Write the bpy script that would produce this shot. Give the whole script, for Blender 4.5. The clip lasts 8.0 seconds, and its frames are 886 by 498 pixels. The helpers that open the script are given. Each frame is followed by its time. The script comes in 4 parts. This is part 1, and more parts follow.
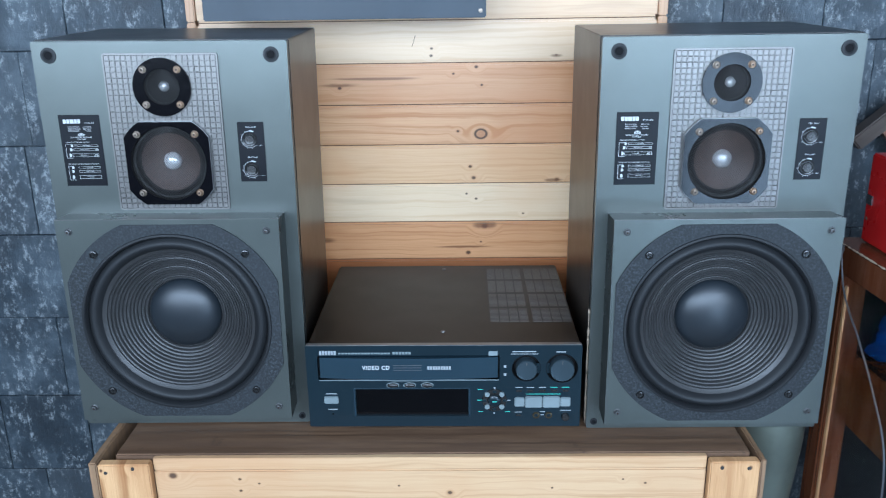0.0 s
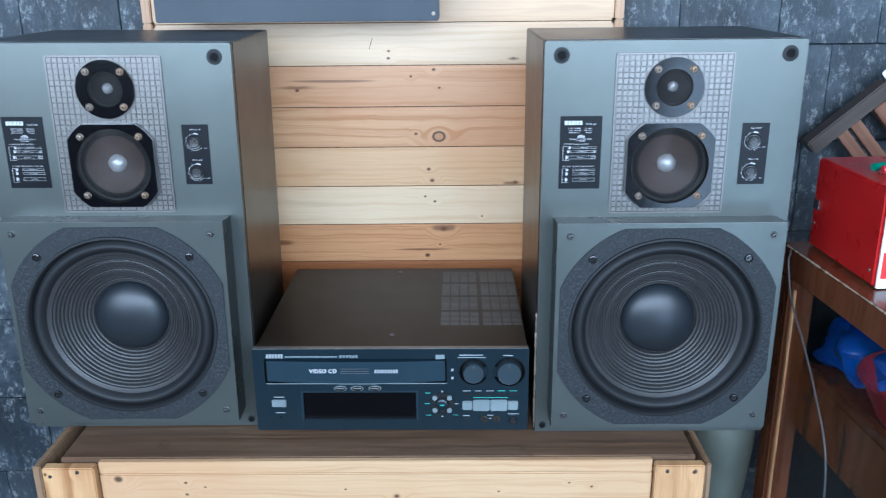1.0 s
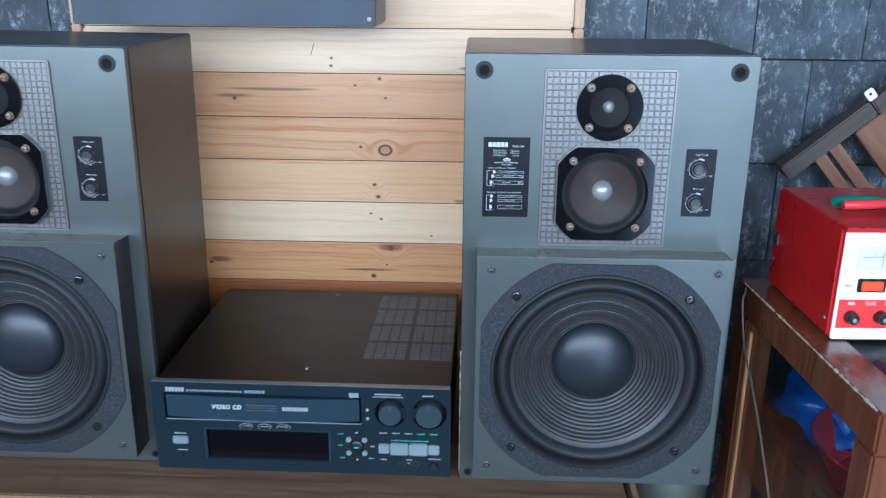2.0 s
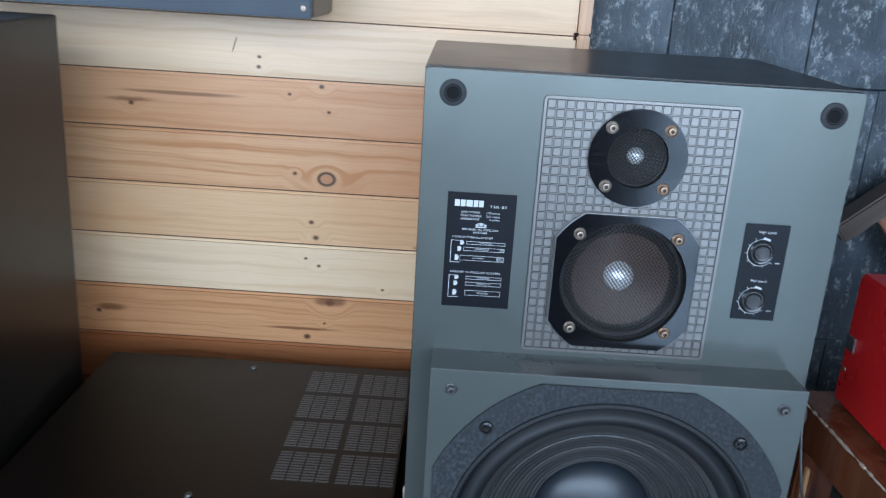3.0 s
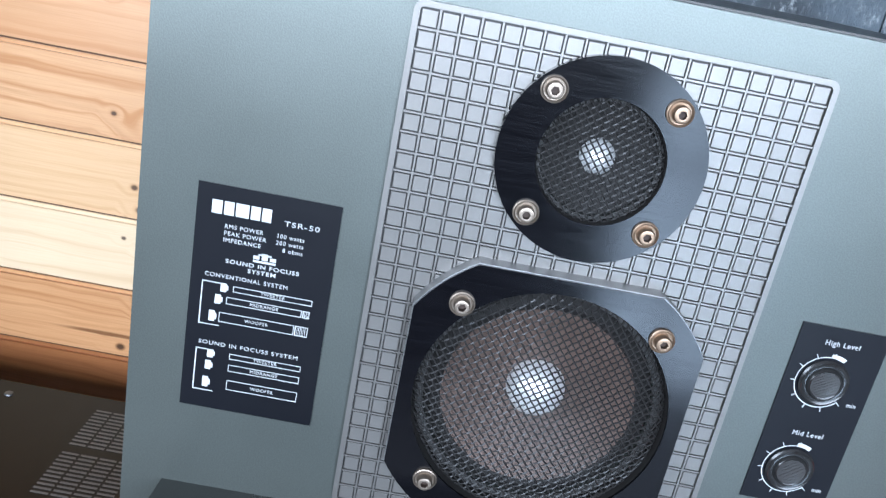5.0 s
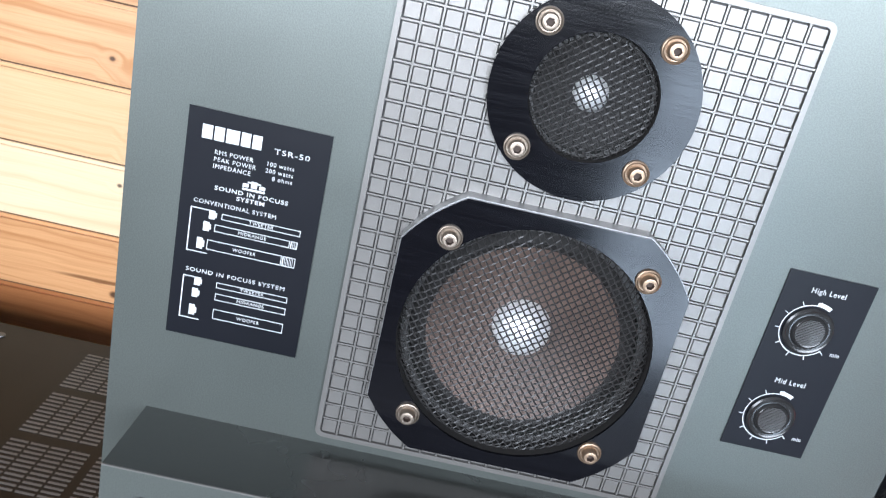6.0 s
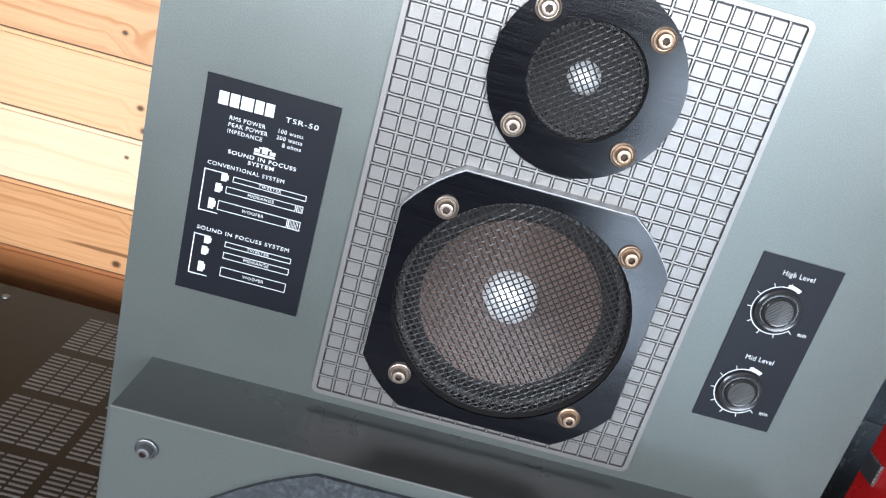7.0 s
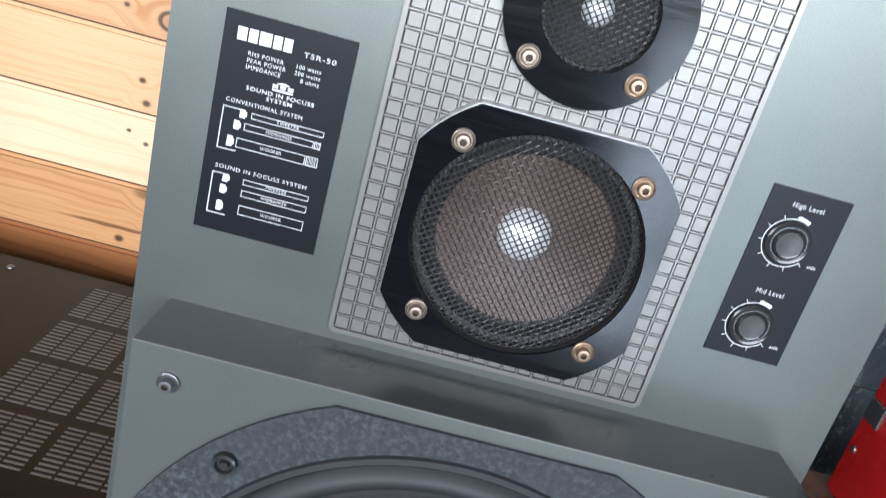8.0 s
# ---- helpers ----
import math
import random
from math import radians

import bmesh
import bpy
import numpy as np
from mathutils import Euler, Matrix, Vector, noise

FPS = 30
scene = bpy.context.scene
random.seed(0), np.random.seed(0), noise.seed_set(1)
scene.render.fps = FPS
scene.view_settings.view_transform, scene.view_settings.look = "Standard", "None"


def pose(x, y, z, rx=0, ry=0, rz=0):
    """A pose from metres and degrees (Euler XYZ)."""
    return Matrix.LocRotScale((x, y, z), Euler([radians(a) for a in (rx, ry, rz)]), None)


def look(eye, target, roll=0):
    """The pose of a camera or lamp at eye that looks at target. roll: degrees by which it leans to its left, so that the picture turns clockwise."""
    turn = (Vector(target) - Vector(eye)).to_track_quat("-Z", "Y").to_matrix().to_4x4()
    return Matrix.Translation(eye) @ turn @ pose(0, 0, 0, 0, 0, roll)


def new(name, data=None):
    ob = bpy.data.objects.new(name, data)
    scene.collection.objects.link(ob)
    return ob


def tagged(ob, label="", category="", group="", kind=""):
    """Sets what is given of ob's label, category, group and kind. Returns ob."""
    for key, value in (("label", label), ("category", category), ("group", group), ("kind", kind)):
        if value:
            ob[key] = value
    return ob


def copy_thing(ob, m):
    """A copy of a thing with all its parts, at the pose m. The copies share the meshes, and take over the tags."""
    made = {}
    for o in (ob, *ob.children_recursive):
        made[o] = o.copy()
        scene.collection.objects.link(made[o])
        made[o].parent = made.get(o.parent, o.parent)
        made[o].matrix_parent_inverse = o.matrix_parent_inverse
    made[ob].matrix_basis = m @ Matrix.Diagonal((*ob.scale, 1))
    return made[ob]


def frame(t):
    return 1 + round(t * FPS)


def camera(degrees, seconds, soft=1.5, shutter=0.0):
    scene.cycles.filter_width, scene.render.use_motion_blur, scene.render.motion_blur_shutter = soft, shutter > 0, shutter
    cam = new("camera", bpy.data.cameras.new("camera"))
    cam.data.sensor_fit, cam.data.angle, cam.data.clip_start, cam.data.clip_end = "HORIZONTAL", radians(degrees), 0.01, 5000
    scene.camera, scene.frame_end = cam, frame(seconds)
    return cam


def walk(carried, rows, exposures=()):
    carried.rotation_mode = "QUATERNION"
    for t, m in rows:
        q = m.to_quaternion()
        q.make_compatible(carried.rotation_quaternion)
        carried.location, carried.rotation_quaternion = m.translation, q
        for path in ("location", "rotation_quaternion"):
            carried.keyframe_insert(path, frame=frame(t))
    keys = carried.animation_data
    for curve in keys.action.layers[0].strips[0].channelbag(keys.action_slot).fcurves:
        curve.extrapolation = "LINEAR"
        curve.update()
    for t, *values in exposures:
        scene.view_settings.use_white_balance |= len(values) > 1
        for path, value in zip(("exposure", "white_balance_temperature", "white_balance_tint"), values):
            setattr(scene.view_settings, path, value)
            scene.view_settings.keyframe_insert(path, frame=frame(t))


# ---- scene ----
cam = camera(55.7, 8.0, soft=1.15, shutter=0.4)
PATH = [
    (0, (0.047, -0.006, 1.398), (0.01, 1.894, 0.774), -0.9),
    (0.5, (0.053, -0.014, 1.396), (0.048, 1.888, 0.777), -0.6),
    (1, (0.118, -0.003, 1.401), (0.099, 1.898, 0.778), -0.6),
    (1.5, (0.203, 0.036, 1.405), (0.15, 1.936, 0.783), -0.4),
    (1.7, (0.235, 0.057, 1.405), (0.174, 1.957, 0.784), -0.1),
    (2.8, (0.288, 0.419, 1.399), (0.243, 2.319, 0.776), 2.7),
    (3, (0.281, 0.495, 1.387), (0.269, 2.394, 0.759), 3.5),
    (3.5, (0.288, 0.652, 1.368), (0.309, 2.548, 0.732), 6.0),
    (4, (0.315, 0.786, 1.343), (0.353, 2.676, 0.691), 9.2),
    (4.5, (0.349, 0.849, 1.327), (0.399, 2.733, 0.659), 10.7),
    (5, (0.373, 0.877, 1.317), (0.432, 2.753, 0.627), 11.3),
    (6.5, (0.382, 0.861, 1.299), (0.458, 2.711, 0.544), 14.9),
    (7, (0.383, 0.845, 1.3), (0.467, 2.697, 0.548), 16.1),
    (7.5, (0.378, 0.833, 1.296), (0.471, 2.685, 0.547), 16.2),
    (8, (0.379, 0.828, 1.273), (0.484, 2.678, 0.52), 15.9),
]
EXPOSURES = [(0.0, 0.29, 5330, 7), (1.7, 0.23, 5300, 8), (3.0, 0.0, 5480, 9), (3.5, 0.02, 5480, 10), (4.0, 0.22, 5480, 9), (4.5, 0.5, 5600, 10), (5.2, 0.83, 5950, 12), (6.5, 0.94, 6480, 14), (8.0, 0.85, 6480, 14)]
walk(cam, [(t, look(eye, target, roll)) for t, eye, target, roll in PATH], EXPOSURES)

# ---- world and light ----
world = bpy.data.worlds.new("sky")
scene.world = world
world.use_nodes = True
sky = world.node_tree.nodes.new("ShaderNodeTexSky")
sky.sky_type, sky.sun_disc = "NISHITA", False
sky.sun_elevation, sky.sun_rotation = radians(42), radians(336)
world.node_tree.links.new(sky.outputs[0], world.node_tree.nodes["Background"].inputs[0])
world.node_tree.nodes["Background"].inputs[1].default_value = 0.12

sun = new("sun", bpy.data.lights.new("sun", "SUN"))
sun.data.energy, sun.data.angle, sun.data.color = 2.0, radians(0.6), (1.0, 0.95, 0.88)
sun.matrix_world = look((-4, 9, 9), (0, 0, 0))

# daylight of a wide high window and of a low glazed doorway behind the camera
WINDOWS = ((-2.40, 1.87, 1.20, 2.28), (0.93, 1.47, 0.02, 1.15))
WY = -1.0
for x0, x1, z0, z1 in WINDOWS:
    daylight = new("daylight", bpy.data.lights.new("daylight", "AREA"))
    daylight.data.shape, daylight.data.size, daylight.data.size_y = "RECTANGLE", x1 - x0 - 0.1, z1 - z0 - 0.1
    daylight.data.energy, daylight.data.color = (35 if x0 < 0 else 22) * (x1 - x0) * (z1 - z0), ((0.82, 0.91, 1.0) if x0 < 0 else (0.66, 0.83, 1.0))
    daylight.matrix_world = look(((x0 + x1) / 2, WY + 0.03, (z0 + z1) / 2), ((x0 + x1) / 2, 1, (z0 + z1) / 2))


# ---- materials ----
class Nodes:
    """A node material under construction."""

    def __init__(self, name, rough=0.5, metal=0.0, spec=0.5):
        self.mat = bpy.data.materials.new(name)
        self.mat.use_nodes = True
        self.tree = self.mat.node_tree
        self.bsdf = self.tree.nodes["Principled BSDF"]
        self.bsdf.inputs["Roughness"].default_value = rough
        self.bsdf.inputs["Metallic"].default_value = metal
        self.bsdf.inputs["Specular IOR Level"].default_value = spec

    def add(self, kind, **inputs):
        n = self.tree.nodes.new(kind)
        for key, value in inputs.items():
            self.put(value, n.inputs[key.replace("_", " ")])
        return n

    def put(self, value, socket):
        if isinstance(value, bpy.types.NodeSocket):
            self.tree.links.new(value, socket)
        else:
            socket.default_value = value

    def math(self, op, a, b=0.0, c=0.0):
        n = self.tree.nodes.new("ShaderNodeMath")
        n.operation = op
        for v, s in zip((a, b, c), n.inputs):
            self.put(v, s)
        return n.outputs[0]

    def coords(self):
        return self.add("ShaderNodeTexCoord").outputs["Object"]

    def noise(self, vector, scale, detail=4.0, rough=0.55):
        return self.add("ShaderNodeTexNoise", Vector=vector, Scale=scale, Detail=detail, Roughness=rough).outputs["Fac"]

    def mapped(self, vector, scale):
        return self.add("ShaderNodeMapping", Vector=vector, Scale=scale).outputs[0]

    def ramp(self, fac, stops):
        n = self.add("ShaderNodeValToRGB", Fac=fac)
        while len(n.color_ramp.elements) < len(stops):
            n.color_ramp.elements.new(0.5)
        for e, (pos, col) in zip(n.color_ramp.elements, stops):
            e.position = pos
            e.color = (*col, 1) if len(col) == 3 else col
        return n.outputs["Color"]

    def span(self, value, a, b, lo=0.0, hi=1.0):
        n = self.add("ShaderNodeMapRange")
        n.interpolation_type = "SMOOTHSTEP"
        for key, v in zip(("Value", "From Min", "From Max", "To Min", "To Max"), (value, a, b, lo, hi)):
            self.put(v, n.inputs[key])
        return n.outputs[0]

    def mix(self, fac, a, b):
        n = self.tree.nodes.new("ShaderNodeMix")
        n.data_type = "RGBA"
        for v, i in ((fac, 0), (a, 6), (b, 7)):
            self.put((*v, 1) if isinstance(v, tuple) and len(v) == 3 else v, n.inputs[i])
        return n.outputs[2]

    def bump(self, height, strength, distance):
        n = self.add("ShaderNodeBump", Height=height, Strength=strength, Distance=distance)
        self.put(n.outputs[0], self.bsdf.inputs["Normal"])

    def colour(self, value):
        self.put((*value, 1) if isinstance(value, tuple) and len(value) == 3 else value, self.bsdf.inputs["Base Color"])
        return self

    def rough(self, value):
        self.put(value, self.bsdf.inputs["Roughness"])


def paint(name, col, rough=0.5, metal=0.0, grain=0.0, size=900.0, spots=0.12, spec=0.5):
    """A painted or moulded surface with fine grain and faint uneven patches."""
    n = Nodes(name, rough, metal, spec)
    v = n.coords()
    big = n.noise(v, 9.0, 5)
    fine = n.noise(v, size, 2)
    lo, hi = tuple(c * (1 - spots) for c in col), tuple(min(1.0, c * (1 + spots)) for c in col)
    base = n.mix(n.span(big, 0.3, 0.7), lo, hi)
    if grain:
        base = n.mix(n.span(fine, 0.35, 0.65, 0.0, grain), base, tuple(min(1.0, c * 1.9 + 0.01) for c in col))
        n.bump(fine, min(0.4, 0.06 + 0.5 * grain), 0.0004)
    n.colour(base)
    n.rough(n.span(n.noise(v, 14.0, 3), 0.3, 0.7, rough * 0.95, min(1.0, rough * 1.06)))
    return n.mat


def wood(name, light, dark, along="x", knots=(), rough=0.5, bands=75.0, wear=0.0, worn=(0.2, 0.17, 0.15), seed=0.0, stains=()):
    """Planed softwood. along: the axis of the grain. knots: (x, z, radius) on the face. stains: (x, z, half length, half height)."""
    n = Nodes(name, rough)
    v = n.coords()
    s = n.add("ShaderNodeSeparateXYZ", Vector=v)
    x, y, z = s.outputs
    run, cross = {"x": (x, z), "xy": (x, y), "y": (y, x), "z": (z, x)}[along]
    wander = n.noise(n.mapped(v, (2.5, 2.5, 9.0) if along[0] == "x" else (9.0, 9.0, 2.5)), 2.2, 3)
    g = n.math("ADD", cross, n.math("MULTIPLY", n.math("SUBTRACT", wander, 0.5), 0.024))
    core, halo = None, None
    for kx, kz, kr in knots:
        dx = n.math("SUBTRACT", x, kx)
        dz = n.math("SUBTRACT", z, kz)
        if along == "x":
            dxx, dzz = n.math("MULTIPLY", dx, 0.8), dz
        else:
            dxx, dzz = dx, n.math("MULTIPLY", dz, 0.8)
        d = n.math("SQRT", n.math("ADD", n.math("MULTIPLY", dxx, dxx), n.math("MULTIPLY", dzz, dzz)))
        w = n.span(d, kr * 0.7, kr * (4.6 if kr > 0.01 else 3.4), 1.0, 0.0)
        g = n.math("ADD", g, n.math("MULTIPLY", w, n.math("SUBTRACT", n.math("ADD", d, kz if along == "x" else kx), g)))
        c = n.span(d, kr * 0.5, kr * 0.85, 1.0, 0.0)
        h = n.math("MULTIPLY", n.span(d, kr * 0.5, kr * 0.68), n.span(d, kr * 0.78, kr * 1.0, 1.0, 0.0)) if kr > 0.01 else n.span(d, kr * 0.25, kr * 0.7, 1.0, 0.0)
        core = c if core is None else n.math("MAXIMUM", core, c)
        halo = h if halo is None else n.math("MAXIMUM", halo, h)
    flow = n.add("ShaderNodeCombineXYZ", X=n.math("MULTIPLY", run, 1.6), Y=n.math("MULTIPLY", g, bands), Z=seed)
    grain = n.noise(flow.outputs[0], 1.0, 3, 0.5)
    fibre = n.noise(n.add("ShaderNodeCombineXYZ", X=n.math("MULTIPLY", run, 14.0), Y=n.math("MULTIPLY", cross, 900.0), Z=seed).outputs[0], 1.0, 2)
    tone = n.noise(n.add("ShaderNodeCombineXYZ", X=n.math("MULTIPLY", run, 3.0), Y=n.math("MULTIPLY", cross, 9.0), Z=seed + 3.0).outputs[0], 1.0, 3)
    mid = tuple(0.6 * a + 0.4 * b for a, b in zip(light, dark))
    col = n.ramp(grain, ((0.34, dark), (0.44, mid), (0.52, light)))
    col = n.mix(n.span(tone, 0.3, 0.75, 0.0, 0.5), col, mid)
    col = n.mix(n.span(fibre, 0.35, 0.75, 0.0, 0.35), col, dark)
    streak = n.noise(n.add("ShaderNodeCombineXYZ", X=n.math("MULTIPLY", run, 2.2), Y=n.math("MULTIPLY", g, 34.0), Z=seed + 9.0).outputs[0], 1.0, 4, 0.6)
    col = n.mix(n.span(streak, 0.54, 0.72, 0.0, 0.45), col, tuple(c * 0.8 for c in dark))
    blush = n.noise(v, 3.1, 3)
    col = n.mix(n.span(blush, 0.45, 0.7, 0.0, 0.45), col, (dark[0] * 1.05, dark[1] * 0.9, dark[2] * 0.8))
    if core is not None:
        col = n.mix(n.math("MULTIPLY", core, 0.35), col, (dark[0] * 0.6, dark[1] * 0.45, dark[2] * 0.4))
        col = n.mix(n.math("MULTIPLY", halo, 0.85), col, (0.025, 0.012, 0.008))
    for sx, sz, sl, sh in stains:
        ex = n.math("DIVIDE", n.math("SUBTRACT", x, sx), sl)
        ez = n.math("DIVIDE", n.math("SUBTRACT", z, sz), sh)
        e = n.math("SQRT", n.math("ADD", n.math("MULTIPLY", ex, ex), n.math("MULTIPLY", ez, ez)))
        ragged = n.math("ADD", e, n.math("MULTIPLY", n.math("SUBTRACT", streak, 0.5), 2.4))
        col = n.mix(n.span(ragged, 0.35, 1.05, 0.75, 0.0), col, (dark[0] * 0.34, dark[1] * 0.28, dark[2] * 0.26))
    if wear:
        dirt = n.noise(n.mapped(v, (3.0, 22.0, 22.0) if along[0] == "x" else (22.0, 22.0, 3.0)), 2.0, 6, 0.65)
        col = n.mix(n.span(dirt, 0.35, 0.65, 0.0, wear), col, worn)
        spot = n.noise(v, 14.0, 5, 0.6)
        col = n.mix(n.span(spot, 0.62, 0.72, 0.0, wear * 0.8), col, tuple(c * 0.35 for c in worn))
    n.colour(col)
    n.rough(n.span(grain, 0.3, 0.7, rough * 0.85, min(1.0, rough * 1.2)))
    n.bump(n.math("ADD", grain, n.math("MULTIPLY", fibre, 0.4)), 0.18, 0.0008)
    return n.mat


def slate(name):
    n = Nodes(name, 0.5)
    v = n.coords()
    r = n.add("ShaderNodeObjectInfo").outputs["Random"]
    off = n.add("ShaderNodeVectorMath", )
    off.operation = "ADD"
    n.put(v, off.inputs[0])
    n.put(n.add("ShaderNodeCombineXYZ", X=n.math("MULTIPLY", r, 7.0), Y=n.math("MULTIPLY", r, 13.0), Z=n.math("MULTIPLY", r, 5.0)).outputs[0], off.inputs[1])
    p = off.outputs[0]
    cloud = n.noise(p, 7.0, 8, 0.65)
    scuff = n.noise(n.mapped(p, (1.0, 1.0, 0.7)), 85.0, 9, 0.78)
    ridge = n.noise(n.mapped(p, (1.4, 1.0, 0.5)), 26.0, 6, 0.7)
    base = n.ramp(cloud, ((0.3, (0.009, 0.0135, 0.019)), (0.5, (0.024, 0.035, 0.046)), (0.68, (0.072, 0.092, 0.110))))
    base = n.mix(n.math("MULTIPLY", n.span(r, 0.3, 1.0, 0.0, 0.35), 0.6), base, (0.10, 0.112, 0.122))
    pale = n.math("MULTIPLY", n.span(scuff, 0.48, 0.63), n.span(ridge, 0.42, 0.58))
    base = n.mix(n.math("MULTIPLY", pale, 0.55), base, (0.40, 0.43, 0.44))
    n.colour(base)
    n.rough(n.span(scuff, 0.3, 0.7, 0.36, 0.62))
    n.bump(n.math("ADD", cloud, n.math("ADD", n.math("MULTIPLY", ridge, 0.5), n.math("MULTIPLY", scuff, 0.35))), 0.9, 0.006)
    return n.mat


def brushed(name, col, rough):
    """Black anodised sheet, brushed along x."""
    n = Nodes(name, rough, 0.0, 0.30)
    v = n.coords()
    fine = n.noise(n.mapped(v, (45.0, 45.0, 1300.0)), 1.0, 3)
    n.colour(n.mix(n.span(fine, 0.35, 0.65), col, tuple(c * 1.4 for c in col)))
    n.rough(n.span(fine, 0.35, 0.65, rough * 0.9, rough * 1.25))
    n.bump(fine, 0.01, 0.0001)
    return n.mat


def gasket(name):
    """Pressed fibre ring, dark with pale blue-grey mottling."""
    n = Nodes(name, 0.75)
    v = n.coords()
    f = n.noise(v, 260.0, 4, 0.65)
    b = n.noise(v, 16.0, 3)
    col = n.ramp(f, ((0.38, (0.0025, 0.0033, 0.004)), (0.5, (0.0075, 0.0095, 0.0115)), (0.66, (0.029, 0.036, 0.042))))
    n.colour(n.mix(n.span(b, 0.35, 0.7, 0.0, 0.6), col, (0.0095, 0.012, 0.0145)))
    n.bump(f, 0.6, 0.0012)
    return n.mat


def glass(name, tint=(0.95, 0.97, 0.96)):
    n = Nodes(name, 0.04)
    n.bsdf.inputs["Transmission Weight"].default_value = 1.0
    n.bsdf.inputs["IOR"].default_value = 1.1
    n.colour(tint)
    return n.mat


M_BAFFLE = paint("gunmetal paint", (0.083, 0.092, 0.085), 0.36, 0.62, 0.18, 1500.0, 0.06)
M_BOXSIDE = paint("smooth dark box edge", (0.0125, 0.0132, 0.0118), 0.28, 0.0, 0.05, 1200.0, 0.05, 0.4)
M_SHELL = paint("dark vinyl wrap", (0.007, 0.006, 0.0052), 0.30, 0.0, 0.05, 900.0, 0.04, 0.4)
M_SILVER = paint("silver grid paint", (0.156, 0.148, 0.139), 0.36, 0.62, 0.05, 1500.0, 0.06)
# dark grey paints the shade in the grid's grooves; nails share it
M_SHADE_GREY = paint("dark grey groove shade", (0.022, 0.021, 0.020), 0.6)
M_ANODISED = brushed("black anodised aluminium", (0.0022, 0.0022, 0.003), 0.13)
M_EDGE = paint("bare aluminium edge", (0.24, 0.24, 0.24), 0.4, 0.8)
M_WIRE = paint("black wire mesh", (0.016, 0.015, 0.0145), 0.46, 0.0, spec=0.45)
M_CONE_MID = paint("brown paper cone", (0.085, 0.054, 0.042), 0.6, spots=0.3)
M_TWCONE = paint("dark tweeter cone", (0.009, 0.008, 0.0075), 0.7, spec=0.3)
M_DARKSTEEL = paint("dark steel screw", (0.10, 0.10, 0.10), 0.4, 0.7)
M_RIB = paint("dark ribbed plastic", (0.035, 0.033, 0.032), 0.35)
# near black paints the shade of holes and recesses; also serves for print
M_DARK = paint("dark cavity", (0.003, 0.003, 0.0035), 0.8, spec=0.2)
M_DOME = paint("aluminium dome", (0.82, 0.82, 0.82), 0.36, 0.5)
M_STEEL = paint("steel screw", (0.215, 0.175, 0.14), 0.42, 0.85)
M_BRASS = paint("tarnished brass screw", (0.25, 0.175, 0.12), 0.42, 0.85)
# dark brown paints the shade inside the screws' hex recesses
M_SOCKET = paint("dark brown hex recess shade", (0.030, 0.016, 0.010), 0.7)
M_GASKET = gasket("fibre gasket")
M_RUBBER = paint("rubber surround", (0.008, 0.0087, 0.0098), 0.6, spec=0.35)
M_CONE = paint("grey paper cone", (0.025, 0.0245, 0.0245), 0.46, spots=0.2, grain=0.2, size=500.0)
M_CAP = paint("soft dust cap", (0.0105, 0.0135, 0.0170), 0.40, spots=0.3, spec=0.5)
M_PLATE = paint("black printed plate", (0.0035, 0.004, 0.0060), 0.38, spec=0.2)
M_PRINT = paint("white print", (0.40, 0.41, 0.41), 0.5, spots=0.02)
M_KNOB = paint("black knob plastic", (0.012, 0.012, 0.012), 0.22)
M_BLUEBLACK = paint("blue-black painted metal", (0.0055, 0.0135, 0.0190), 0.30, 0.1, 0.05, 1200.0, 0.06, 0.4)
M_LID = paint("matt black lid", (0.0030, 0.0021, 0.0016), 0.34, 0.0, 0.04, 1300.0, 0.03, 0.20)
M_SCREEN = paint("dark display glass", (0.0015, 0.0015, 0.002), 0.08, spec=0.15)
# lighter than the panel: the tray's sky reflection is in this colour
M_TRAY = paint("blue-black with painted sky sheen", (0.016, 0.032, 0.045), 0.26, 0.2, 0.05, 1200.0, 0.06)
M_KNOBFACE = paint("blue-grey satin knob", (0.040, 0.058, 0.070), 0.30, 0.45, 0.0, 1200.0, 0.05)
M_FAINT = paint("grey print", (0.24, 0.26, 0.27), 0.5, spots=0.02)
M_BUTTON = paint("pale grey buttons", (0.15, 0.18, 0.185), 0.35)
M_GREEN = paint("green print", (0.05, 0.30, 0.24), 0.5)
M_GOLD = paint("gilt socket", (0.11, 0.085, 0.05), 0.3, 0.9)
M_VENT = paint("grey slot metal", (0.100, 0.095, 0.091), 0.5, 0.3)
M_SLATE = slate("black slate")
M_MORTAR = paint("dark grout", (0.02, 0.023, 0.027), 0.85)
M_BAR = paint("black satin case", (0.012, 0.021, 0.032), 0.42, spots=0.1, spec=0.35)
M_TABLE = wood("red-brown varnished timber", (0.105, 0.030, 0.0115), (0.055, 0.015, 0.006), "y", (), 0.22, 40.0, 0.12, (0.3, 0.18, 0.1))
M_RED = paint("red enamel", (0.36, 0.010, 0.010), 0.28, spots=0.1)
M_WHITE = paint("white enamel", (0.78, 0.78, 0.76), 0.3, spots=0.03)
M_REDPRINT = paint("red print", (0.60, 0.03, 0.03), 0.35)
M_METER = paint("meter face", (0.55, 0.60, 0.60), 0.25)
M_GREENGRIP = paint("green grip", (0.01, 0.16, 0.10), 0.35)
M_REDGRIP = paint("red grip", (0.55, 0.03, 0.04), 0.35)
# brown backing colour stands for the soft shade in the board joints
M_GAP = paint("brown joint shade backing", (0.11, 0.055, 0.028), 0.8)
M_CHROME = paint("bright steel", (0.65, 0.66, 0.68), 0.2, 0.95)
